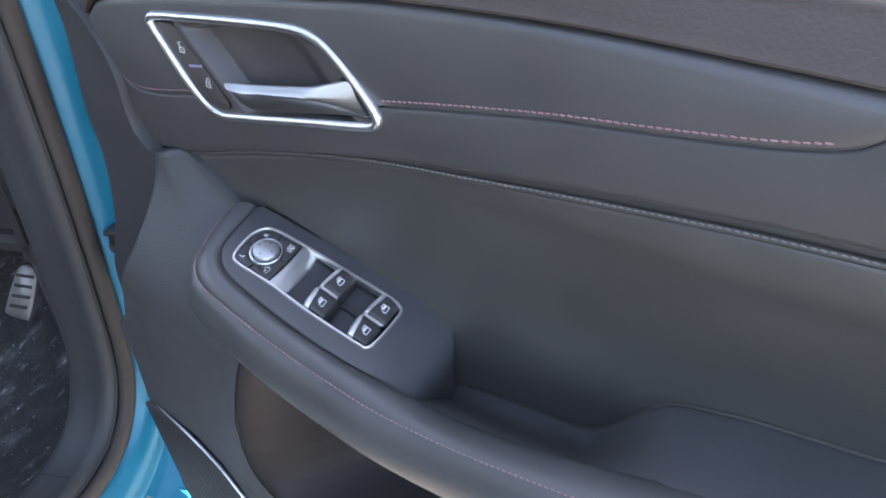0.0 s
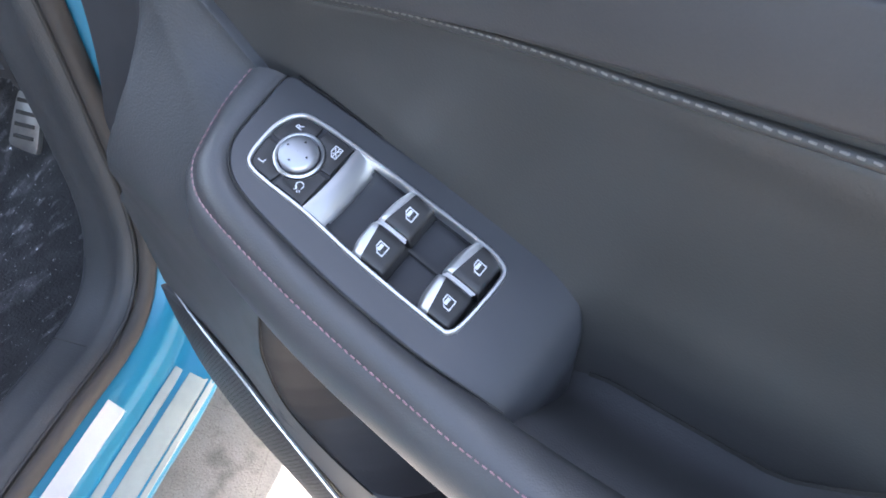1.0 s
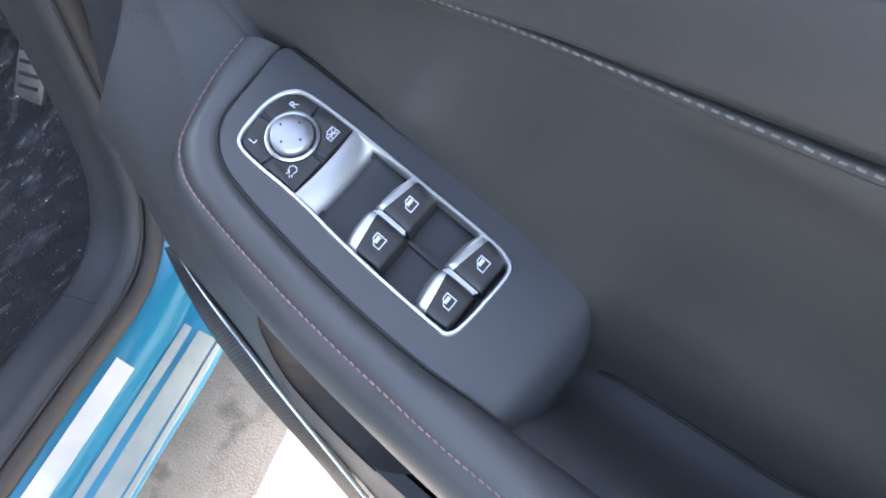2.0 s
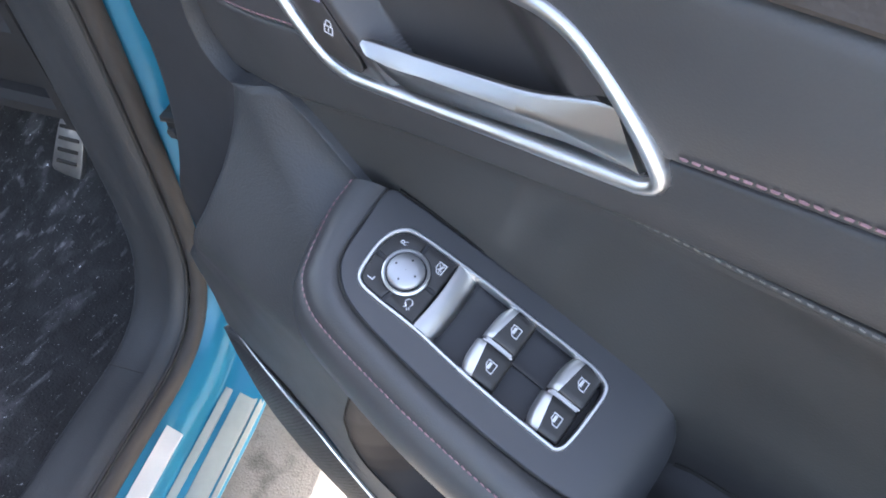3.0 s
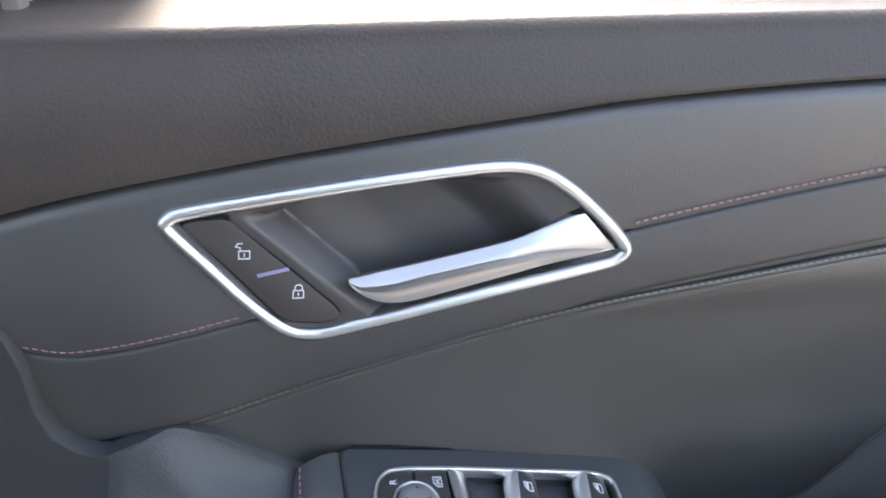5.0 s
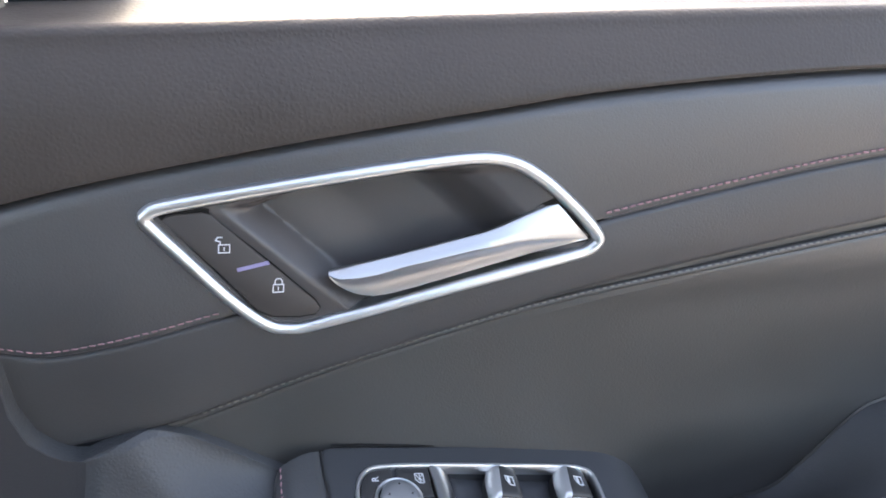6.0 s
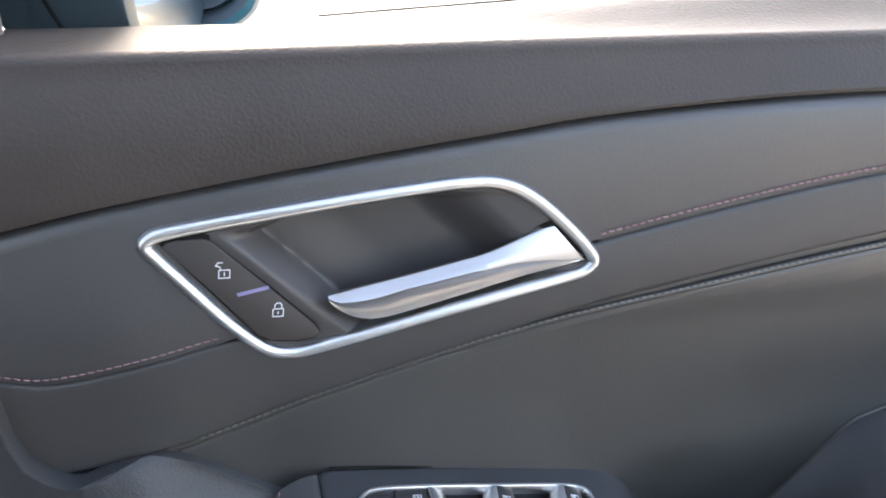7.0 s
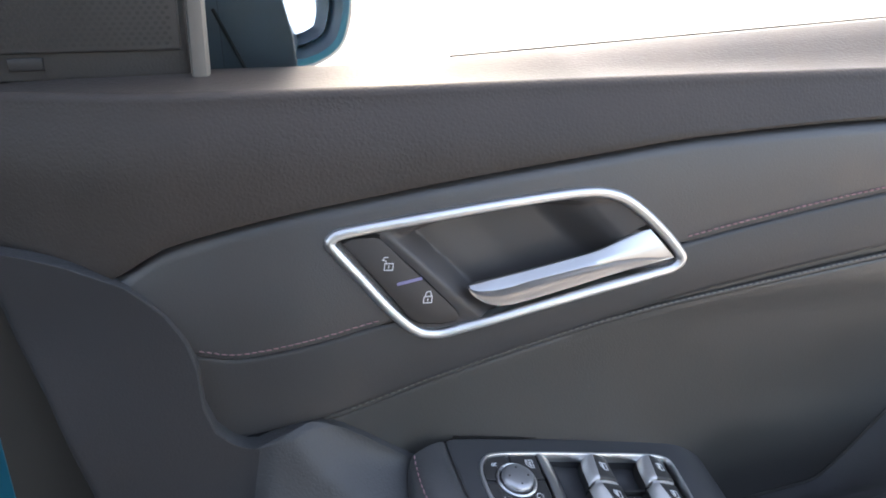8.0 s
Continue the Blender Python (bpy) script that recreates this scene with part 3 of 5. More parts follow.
for i in range(60):
    for k in range(9):
        t = k / 8
        p = strip[i] * (1 - t) + low[i] * t
        p = p + np.array([-0.3, -0.8, 0.2]) * 0.012 * math.sin(math.pi * t)
        verts.append(p + np.array([0, 0.003 * (k == 0), 0]))
        uvs.append((run[i] / 0.0040, t * np.linalg.norm(low[i] - strip[i]) / 0.0040))
part("speaker_grille", verts, grid_faces(60, 9), GRILLE, door, "black perforated speaker grille", uv=uvs)
verts = [p + np.array(d) for p in low for d in ((0, 0.001, 0.004), (-0.003, 0.0, -0.002), (0.004, 0.02, -0.012), (0.02, 0.08, -0.02))]
part("grille_rim", verts, grid_faces(60, 4), RUBBER, door)

# ---------------------------------------------------------------- outer shell, glass, mirror
verts = []
for x in np.linspace(-0.606, 0.46, 24):
    for y, z in ((0.42, 1.03), (0.455, 1.06), (0.475, 1.03), (0.50, 0.90), (0.505, 0.70), (0.49, 0.50), (0.46, 0.36), (0.42, 0.335), (0.34, 0.345), (0.33, 0.36)):
        verts.append((x, y, z))
part("door_shell", verts, grid_faces(24, 10), BLUE, door, "metallic blue outer door skin")
# end blocks: hinge side coloured black for the shade there, latch side in body blue
for xx, dx, nm, zmin, paint in ((-0.655, 0.052, "hinge_shade_fill", 0.73, RUBBER), (0.46, 0.006, "latch_face", 0.345, BLUE)):
    v = [(xx, 0.41, 1.03), (xx, 0.47, 1.03), (xx, 0.50, 0.90), (xx, 0.505, max(0.70, zmin + 0.04)), (xx, 0.49, max(0.5, zmin + 0.02)), (xx, 0.46, max(0.36, zmin + 0.01)), (xx, 0.41, zmin)]
    v2 = [(a + dx, b, c) for a, b, c in v]
    n7 = len(v)
    part(nm, v + v2, [tuple(range(n7)), tuple(range(2 * n7 - 1, n7 - 1, -1))] + [(i, (i + 1) % n7, n7 + (i + 1) % n7, n7 + i) for i in range(n7)], paint, door)
verts, faces = [], []
for d in (0.0, 0.004):
    verts += [(-0.505, 0.443 + d, 1.05), (0.44, 0.443 + d, 1.085), (0.44, 0.40 + d, 1.45), (-0.505, 0.40 + d, 1.45)]
faces = [(0, 1, 2, 3), (7, 6, 5, 4), (0, 1, 5, 4), (1, 2, 6, 5), (2, 3, 7, 6), (3, 0, 4, 7)]
pane = part("window_pane", verts, faces, glass, door, "clear side window glass", smooth=False)
pane.visible_shadow = False
v, f = sweep([(x, 0.4405, 1.0665 + 0.055 * max(0.0, x + 0.40)) for x in np.linspace(-0.37, 0.42, 40)], ring(0.0006, 8), (0, 0, 1))
part("window_seal", v, f, RUBBER, door)

# ---------------------------------------------------------------- inner handle
handle_y = lambda x, z: panel_y(x, z) - 0.0018


mid = inset(outline, 0.0026)
path = [(x, handle_y(x, z), z) for x, z in mid]
v, f = sweep(path, [(-0.0037, 0.006), (-0.0037, 0.0002), (-0.0032, -0.0018), (-0.0020, -0.0031), (-0.0002, -0.0036), (0.0014, -0.0031), (0.0025, -0.0016), (0.0030, 0.0006), (0.0031, 0.007)], (0, 1, 0), closed=True)
inner_handle = part("inner_handle", v, f, CHROME, door, "satin chrome bezel of the inner door handle")

# housing inside the bezel, hollowed behind the lever
inn = inset(outline, 0.0042)


def row_span(z):
    xs_ = []
    for i in range(len(inn)):
        a, b = inn[i], inn[(i + 1) % len(inn)]
        if (a[1] - z) * (b[1] - z) <= 0 and a[1] != b[1]:
            xs_.append(a[0] + (b[0] - a[0]) * (z - a[1]) / (b[1] - a[1]))
    return min(xs_), max(xs_)


def side_of(x, z, a, b):
    d = ((b[0] - a[0]), (b[1] - a[1]))
    n_ = math.hypot(*d)
    return ((x - a[0]) * d[1] - (z - a[1]) * d[0]) / n_


def housing_y(x, z):
    """Face of the housing: a flat flank slopes from the switch plate to a crease, a broad one rises to the lever's root."""
    d1 = side_of(x, z, (-0.3780, 0.9480), (-0.4095, 0.9815))
    d2 = side_of(x, z, (-0.3380, 0.9900), (-0.3090, 0.9615))
    d3 = interp(x, [(-0.410, 0.9800), (-0.387, 0.9875), (-0.365, 0.9893), (-0.335, 0.9898), (-0.30, 0.9898)]) - z
    left = min(1.0, max(0.0, (d1 + 0.0105) / 0.0105)) ** 1.25
    right = S((d2 + 0.024) / 0.026)
    top = min(1.0, max(0.0, (d3 + 0.0055) / 0.0065))
    swell = 0.0008 * S(1 - abs(d1 + 0.0120) / 0.006) * S((d3 + 0.008) / 0.008)
    slope = 0.003 * S((-0.262 - x) / 0.05) * S(d1 / 0.03)
    return handle_y(x, z) + 0.0005 + 0.0130 * left * right * S(top) + slope * S(top) - swell


zlo, zhi = inn[:, 1].min() + 0.0002, inn[:, 1].max() - 0.0002
verts = []
nz, nx = 84, 160
for i in range(nz):
    z = zlo + (zhi - zlo) * (0.5 - 0.5 * math.cos(math.pi * i / (nz - 1)))
    a, b = row_span(z)
    for k in range(nx):
        x = a + (b - a) * k / (nx - 1)
        verts.append((x, housing_y(x, z), z))
part("handle_housing", verts, grid_faces(nz, nx), HOUSING, inner_handle, "dark plastic housing with a deep finger hollow")

# lock switch plate with its two symbols
face_y = 0.3596
to_h = lambda a, b, h: (a, face_y - h + 0.20 * bend(-0.45 - a, 0.08), b)
LOCK = [(-0.4505, 0.9795), (-0.4485, 0.9822), (-0.4440, 0.9828), (-0.4330, 0.9828), (-0.4290, 0.9812), (-0.3875, 0.9345), (-0.3855, 0.9300), (-0.3880, 0.9268), (-0.3960, 0.9262), (-0.4085, 0.9280), (-0.4150, 0.9320), (-0.4300, 0.9530)]
# near-flush black plate puts the recess shade into colour, widest along the top
RECESS = [(x - 0.0004, z + (0.0020 if z > 0.975 else 0.0)) for x, z in LOCK]
v, f = prism(inset(np.array(RECESS), -0.0002), to_h, -0.004, 0.0003, 0.0)
part("switch_recess", v, f, VOID, inner_handle)
v, f = prism(inset(np.array(LOCK), 0.0005), to_h, -0.003, 0.0012, 0.0008)
part("lock_switch", v, f, BUTTON, inner_handle, "matt black lock switch with white symbols")


def lock_sign(cx, cz, open_):
    q = lambda a, b: (cx + a * 0.0038 + b * 0.0005, cz + b * 0.0038 - a * 0.0002)
    body_ = [[q(-0.62, -0.95), q(0.62, -0.95), q(0.62, 0.05), q(-0.62, 0.05), q(-0.62, -0.95)], [q(0, -0.3), q(0, -0.62)]]
    if open_:
        body_.append([q(-0.42, 0.05), q(-0.48, 0.45), q(-0.98, 0.62), q(-0.75, 0.98), q(-0.25, 1.0)])
    else:
        body_.append([q(-0.42, 0.05), q(-0.42, 0.55), q(-0.22, 0.82), q(0.22, 0.82), q(0.42, 0.55), q(0.42, 0.05)])
    return strokes(body_, to_h, 0.0005, 0.0011, 0.0014)


v, f = lock_sign(-0.4255, 0.9665, True)
part("unlock_symbol", v, f, PRINT, inner_handle, "white open padlock symbol", smooth=False)
v, f = lock_sign(-0.4040, 0.9445, False)
part("lock_symbol", v, f, PRINT, inner_handle, "white closed padlock symbol", smooth=False)
v, f = strokes([[(-0.4205, 0.9540), (-0.4080, 0.9560)]], to_h, 0.0018, 0.0011, 0.0014)
part("indicator_line", v, f, PRINT_DIM, inner_handle, "violet indicator line", smooth=False)

# lever: a sky-facing upper facet, a ridge, and a dished lower face; it widens to a slanted root
NS = 56
TOP = spline([(-0.3808, 0.9502), (-0.350, 0.9545), (-0.322, 0.9590), (-0.302, 0.9626), (-0.2865, 0.9677), (-0.2692, 0.9736)], NS)
BOT = spline([(-0.3808, 0.9472), (-0.3770, 0.9416), (-0.3695, 0.9362), (-0.3600, 0.9336), (-0.349, 0.9342), (-0.322, 0.9392), (-0.293, 0.9450), (-0.2525, 0.9536)], NS)
verts = []
for i in range(NS):
    u = i / (NS - 1)
    T, B = TOP[i], BOT[i]
    h = float(np.linalg.norm(T - B))
    y = 0.3550 + 0.0036 * u ** 2 + 0.0006 * math.sin(math.pi * u)
    vr = interp(u, [(0, 0.5), (0.08, 0.36), (0.3, 0.27), (0.6, 0.33), (0.75, 0.42), (0.88, 0.66), (1.0, 0.955)])
    k = min(1.0, h / 0.010)
    dish = 0.0032 * k * (1 - S((u - 0.72) / 0.28))
    pr = 0.0040 * k
    root = 0.0004 * S((u - 0.55) / 0.4)
    for v_, dy in ((0.50, 0.0085 * k), (0.14, 0.0052 * k + root), (0.02, 0.0030 * k + root), (0.0, 0.0016 * k + root), (0.02, 0.0006 * k + root), (0.07, root * 0.8), (vr * 0.5, -pr * 0.62 + root * 0.3), (vr - 0.045, -pr), (vr + 0.005, -pr + 0.0003),
                   (vr + 0.06 * (1 - vr), -pr + 0.0012 + dish * 0.16), (vr + 0.35 * (1 - vr), dish * 0.62 - pr * 0.55), (vr + 0.66 * (1 - vr), dish * 0.92 - pr * 0.35), (vr + 0.93 * (1 - vr), dish * 0.96 - pr * 0.4), (0.995, dish + 0.0006), (1.0, dish + 0.0014), (0.93, 0.013 * k)):
        p = T + (B - T) * v_
        verts.append((p[0], y + dy, p[1]))
nl = 16
f = grid_faces(NS, nl, False, True) + [tuple(range(nl)), tuple(reversed(range((NS - 1) * nl, NS * nl)))]
lever = part("lever", verts, f, SILVER, inner_handle, "satin silver door release lever")
lever.data.set_sharp_from_angle(angle=radians(48))
# dark slot that the lever's root comes out of
gp2 = [(-0.292, 0.9458), (-0.262, 0.9508), (-0.2515, 0.9520), (-0.2500, 0.9545), (-0.2560, 0.9630), (-0.2660, 0.9758), (-0.2695, 0.9762), (-0.2760, 0.9735), (-0.2830, 0.9690), (-0.2880, 0.961)]
v, f = prism(gp2, lambda a, b, h: (a, housing_y(a, b) - h, b), -0.002, 0.0002)
part("lever_gap", v, f, VOID, inner_handle)

# ---------------------------------------------------------------- window switch pod
PC = np.array([-0.299, 0.3416, 0.8112])
PN = np.array([0.19409, -0.22712, 0.95433])
PN /= np.linalg.norm(PN)
E1 = np.array([1.0, 0, 0]) - PN * PN[0]
E1 /= np.linalg.norm(E1)
E2 = -np.cross(PN, E1)


def pod(a, b, h):
    """Pod coordinates: a to the rear, b to the cabin, h up."""
    return PC + E1 * a + E2 * b + PN * h


RIM = spline([(-0.0945, -0.0345), (-0.0930, -0.0115), (-0.0905, 0.009), (-0.0835, 0.0205), (-0.071, 0.0285), (-0.050, 0.0335), (-0.012, 0.0385), (0.020, 0.0408), (0.055, 0.0415), (0.082, 0.0400), (0.1000, 0.0390), (0.1085, 0.0385), (0.1105, 0.0365), (0.1110, 0.018), (0.1110, 0.000), (0.1095, -0.012), (0.104, -0.0225), (0.092, -0.0305), (0.071, -0.0345), (0.045, -0.0360), (0.0, -0.0365), (-0.0473, -0.0370), (-0.080, -0.0372)], 200, closed=True)
FRAME = spline([(-0.0788, 0.001), (-0.0785, -0.0105), (-0.0742, -0.0198), (-0.0645, -0.0243), (-0.034, -0.0246), (0.011, -0.0228), (0.045, -0.0212), (0.0578, -0.0190), (0.0636, -0.0135), (0.0638, 0.004), (0.0624, 0.0195), (0.0595, 0.0250), (0.0525, 0.0266), (0.005, 0.0243), (-0.033, 0.0205), (-0.06, 0.0196), (-0.0722, 0.0178), (-0.0770, 0.0125)], 160, closed=True)


def polar(P, n, c=(-0.004, 0.001), sx=0.1, sy=0.04):
    """n points of a closed outline, one for each of n directions from c."""
    ang = np.unwrap(np.arctan2((P[:, 1] - c[1]) / sy, (P[:, 0] - c[0]) / sx))
    if ang[-1] < ang[0]:
        P, ang = P[::-1], ang[::-1]
    A = np.r_[ang - 2 * math.pi, ang, ang + 2 * math.pi]
    Q = np.r_[P, P, P]
    th = np.linspace(-math.pi, math.pi, n, endpoint=False)
    o_ = np.argsort(A)
    return np.stack([np.interp(th, A[o_], Q[o_, k]) for k in (0, 1)], 1)


NP = 200
rim, frm = polar(RIM, NP), polar(FRAME, NP)


def roll(a):
    """How far the plate has rolled down at a towards its rear end."""
    t = min(0.985, max(0.0, (a - 0.066) / 0.046))
    return 0.034 * (1 - math.sqrt(1 - t * t))


verts = []
STEPS = np.linspace(0, 1, 14)
for t in STEPS:
    for i in range(NP):
        d = rim[i] - np.array([-0.004, 0.001])
        p = frm[i] * (1 - t) + (rim[i] - d / np.linalg.norm(d) * 0.0022) * t
        verts.append(pod(p[0], p[1], -roll(p[0])))
for k in range(1, 6):
    a = k / 5 * math.pi / 2
    for i in range(NP):
        d = rim[i] - np.array([-0.004, 0.001])
        q = rim[i] - d / np.linalg.norm(d) * 0.0022 * (1 - math.sin(a))
        verts.append(pod(q[0], q[1], -roll(q[0]) - 0.0022 * (1 - math.cos(a))))
for h in (0.006, 0.02, 0.065):
    for i in range(NP):
        verts.append(pod(rim[i][0], rim[i][1], -roll(rim[i][0]) - 0.0022) - np.array([0, 0, h]))
rows_ = len(STEPS) + 5 + 3
faces = [(r * NP + i, r * NP + (i + 1) % NP, (r + 1) * NP + (i + 1) % NP, (r + 1) * NP + i) for r in range(rows_ - 1) for i in range(NP)]
switch_pod = thing("switch_panel", pod(0, 0, -0.06), "satin black switch panel set into the armrest, chrome framed", "switch panel")
part("plate", verts, faces, SATIN, switch_pod, "satin black plate rolling down at its end")
# dark seam between the plate and the door panel
far = [p for p in np.roll(rim, -int(np.argmax(rim[:, 1] > 0.0)), axis=0) if p[1] < -0.029 and -0.09 < p[0] < 0.095]
far = sorted((tuple(p) for p in far), key=lambda p: math.atan2(p[1], p[0]))
v, f = sweep([pod(a, b - 0.0006, -roll(a) - 0.0002) for a, b in far], ring(0.0010, 8), PN)
part("panel_seam", v, f, VOID, switch_pod)
fr = inset(spline(FRAME, 160, closed=True), 0.0012)
v, f = sweep([pod(a, b, 0.0) for a, b in fr], [(-0.0014, -0.002), (-0.0013, 0.0005), (-0.0006, 0.0013), (0.0006, 0.0013), (0.0013, 0.0005), (0.0014, -0.006)], lambda i: PN, closed=True)
part("switch_frame", v, f, CHROME, switch_pod, "thin chrome frame")

# well under the rockers
wl = inset(FRAME, 0.002)
verts = [pod(a, b, h) for h in (0.0, -0.013) for a, b in wl]
n_ = len(wl)
part("switch_well", verts, [(i, (i + 1) % n_, n_ + (i + 1) % n_, n_ + i) for i in range(n_)] + [tuple(range(n_, 2 * n_))], WELL, switch_pod)

# mirror control: four key sectors round a silver knob
KC = np.array([-0.0562, -0.0022])


def clip_x(P, amax):
    """The part of an outline with a below amax."""
    out = []
    for i in range(len(P)):
        a, b = P[i], P[(i + 1) % len(P)]
        if a[0] <= amax:
            out.append(a)
        if (a[0] - amax) * (b[0] - amax) < 0:
            out.append(a + (b - a) * (amax - a[0]) / (b[0] - a[0]))
    return np.array(out)


pad = clip_x(inset(FRAME, 0.0026), -0.0365)
v, f = prism(pad, pod, -0.012, -0.0012)
part("mirror_pad_base", v, f, WELL, switch_pod)
dense = []
for i in range(len(pad)):
    a, b = pad[i], pad[(i + 1) % len(pad)]
    m_ = max(1, int(np.linalg.norm(b - a) / 0.0012))
    dense += [a + (b - a) * k / m_ for k in range(m_)]
dense = np.array(dense)
ang = np.degrees(np.arctan2(dense[:, 1] - KC[1], dense[:, 0] - KC[0]))
keys = []
for lo_, hi_ in ((-180, -90), (-90, 0), (0, 90), (90, 180)):
    sel = [(((t - lo_) % 360), p) for t, p in zip(ang, dense) if ((t - lo_) % 360) < (hi_ - lo_)]
    sel.sort(key=lambda q: q[0])
    outer_ = [p for _, p in sel]
    arc = [KC + 0.0130 * np.array([math.cos(radians(t)), math.sin(radians(t))]) for t in np.linspace(hi_ - 1.5, lo_ + 1.5, 14)]
    poly = inset(np.array(outer_ + arc), 0.00035)
    v, f = prism(poly, pod, -0.006, 0.0004, 0.0005)
    keys.append(part("mirror_key", v, f, PIANO, switch_pod, "matt black key with a white symbol"))
ringp = [pod(*(KC + 0.0121 * np.array([math.cos(t), math.sin(t)])), 0.0006) for t in np.linspace(0, 2 * math.pi, 56, endpoint=False)]
v, f = sweep(ringp, [(-0.0009, -0.003), (-0.0009, 0.0006), (0, 0.0012), (0.0009, 0.0006), (0.0009, -0.003)], lambda i: PN, closed=True)
part("knob_ring", v, f, CHROME, switch_pod)
verts = []
prof = [(0.0101, -0.002), (0.0102, 0.0028), (0.0099, 0.0040), (0.0090, 0.0047), (0.006, 0.0052), (0.003, 0.0054), (0.0001, 0.0055)]
for r, h in prof:
    verts += [pod(*(KC + r * np.array([math.cos(t), math.sin(t)])), h) for t in np.linspace(0, 2 * math.pi, 56, endpoint=False)]
f = [(i * 56 + j, i * 56 + (j + 1) % 56, (i + 1) * 56 + (j + 1) % 56, (i + 1) * 56 + j) for i in range(len(prof) - 1) for j in range(56)]
knob = part("mirror_knob", verts, f, KNOB, switch_pod, "round silver mirror knob with four dots")
for da, db in ((1, 0), (-1, 0), (0, 1), (0, -1)):
    ca = KC + 0.0062 * np.array([da, db])
    q = [ca + 0.0006 * np.array([math.cos(t), math.sin(t)]) for t in np.linspace(0, 2 * math.pi, 8, endpoint=False)]
    v, f = prism(q, pod, 0.0045, 0.0054)
    part("knob_dot", v, f, PIANO, knob)


def key_at(ca, cb):
    """Maps a sign's own plane (x to the window, y to the front) onto the pod at (ca, cb)."""
    return lambda x, y, h, ca=ca, cb=cb: pod(ca - y, cb - x, 0.0004 + h)


letter("R", 0.0054, key_at(-0.0672, -0.0150), keys[0], PRINT, "letter_r", "white printed letter R")
letter("L", 0.0054, key_at(-0.0694, 0.0108), keys[3], PRINT, "letter_l", "white printed letter L")
WIN = [[(-0.003, -0.0022), (0.003, -0.0022), (0.003, 0.0024), (-0.0006, 0.0024), (-0.003, 0.0004), (-0.003, -0.0022)]]
to_k = key_at(-0.0428, -0.0148)
v, f = strokes(WIN + [[(-0.003, -0.0002), (0.003, -0.0002)], [(-0.0018, -0.0016), (0.002, 0.0018)], [(-0.0012, 0.001), (0.002, -0.0016)]], to_k, 0.0004, 0.0, 0.0002)
part("window_lock_symbol", v, f, PRINT, keys[1], "white window lock symbol", smooth=False)
to_k = key_at(-0.0448, 0.0108)
v, f = strokes([[(-0.0005, -0.0018), (0.0012, -0.0022), (0.0026, -0.001), (0.0026, 0.0010), (0.0010, 0.0020), (-0.0008, 0.0014), (-0.0014, 0.0004)], [(-0.0024, 0.0010), (-0.0014, 0.0000), (-0.0004, 0.0010)], [(-0.0022, -0.0008), (-0.0030, -0.0014)], [(-0.0014, -0.0016), (-0.0022, -0.0024)]], to_k, 0.0004, 0.0, 0.0002)
part("mirror_fold_symbol", v, f, PRINT, keys[2], "white mirror folding symbol", smooth=False)

# silver slope between the mirror keys and the rockers
verts = []
prof = [(-0.0362, -0.004), (-0.0362, 0.0004), (-0.0356, 0.0010), (-0.0338, 0.0010), (-0.0316, 0.0003), (-0.0290, -0.0012), (-0.0266, -0.0032), (-0.0246, -0.0056), (-0.0230, -0.0080)]
for b in np.linspace(-0.0226, 0.0186, 14):
    w = 0.0012 * math.cos((b + 0.002) / 0.0206 * 1.5)
    for a, h in prof:
        verts.append(pod(a + w, b, h))
part("silver_bridge", verts, grid_faces(14, len(prof)), SILVER, switch_pod, "brushed silver bridge between the switches")
verts = []
prof = [(-0.0244, -0.0068), (-0.0230, -0.0088), (-0.0210, -0.0102), (-0.0180, -0.0112), (-0.012, -0.0118), (-0.006, -0.0120), (0.0, -0.0125)]
for b in np.linspace(-0.0222, 0.0208, 10):
    for a, h in prof:
        verts.append(pod(a + 0.001, b, h))
part("dark_ramp", verts, grid_faces(10, len(prof)), WELL, switch_pod)


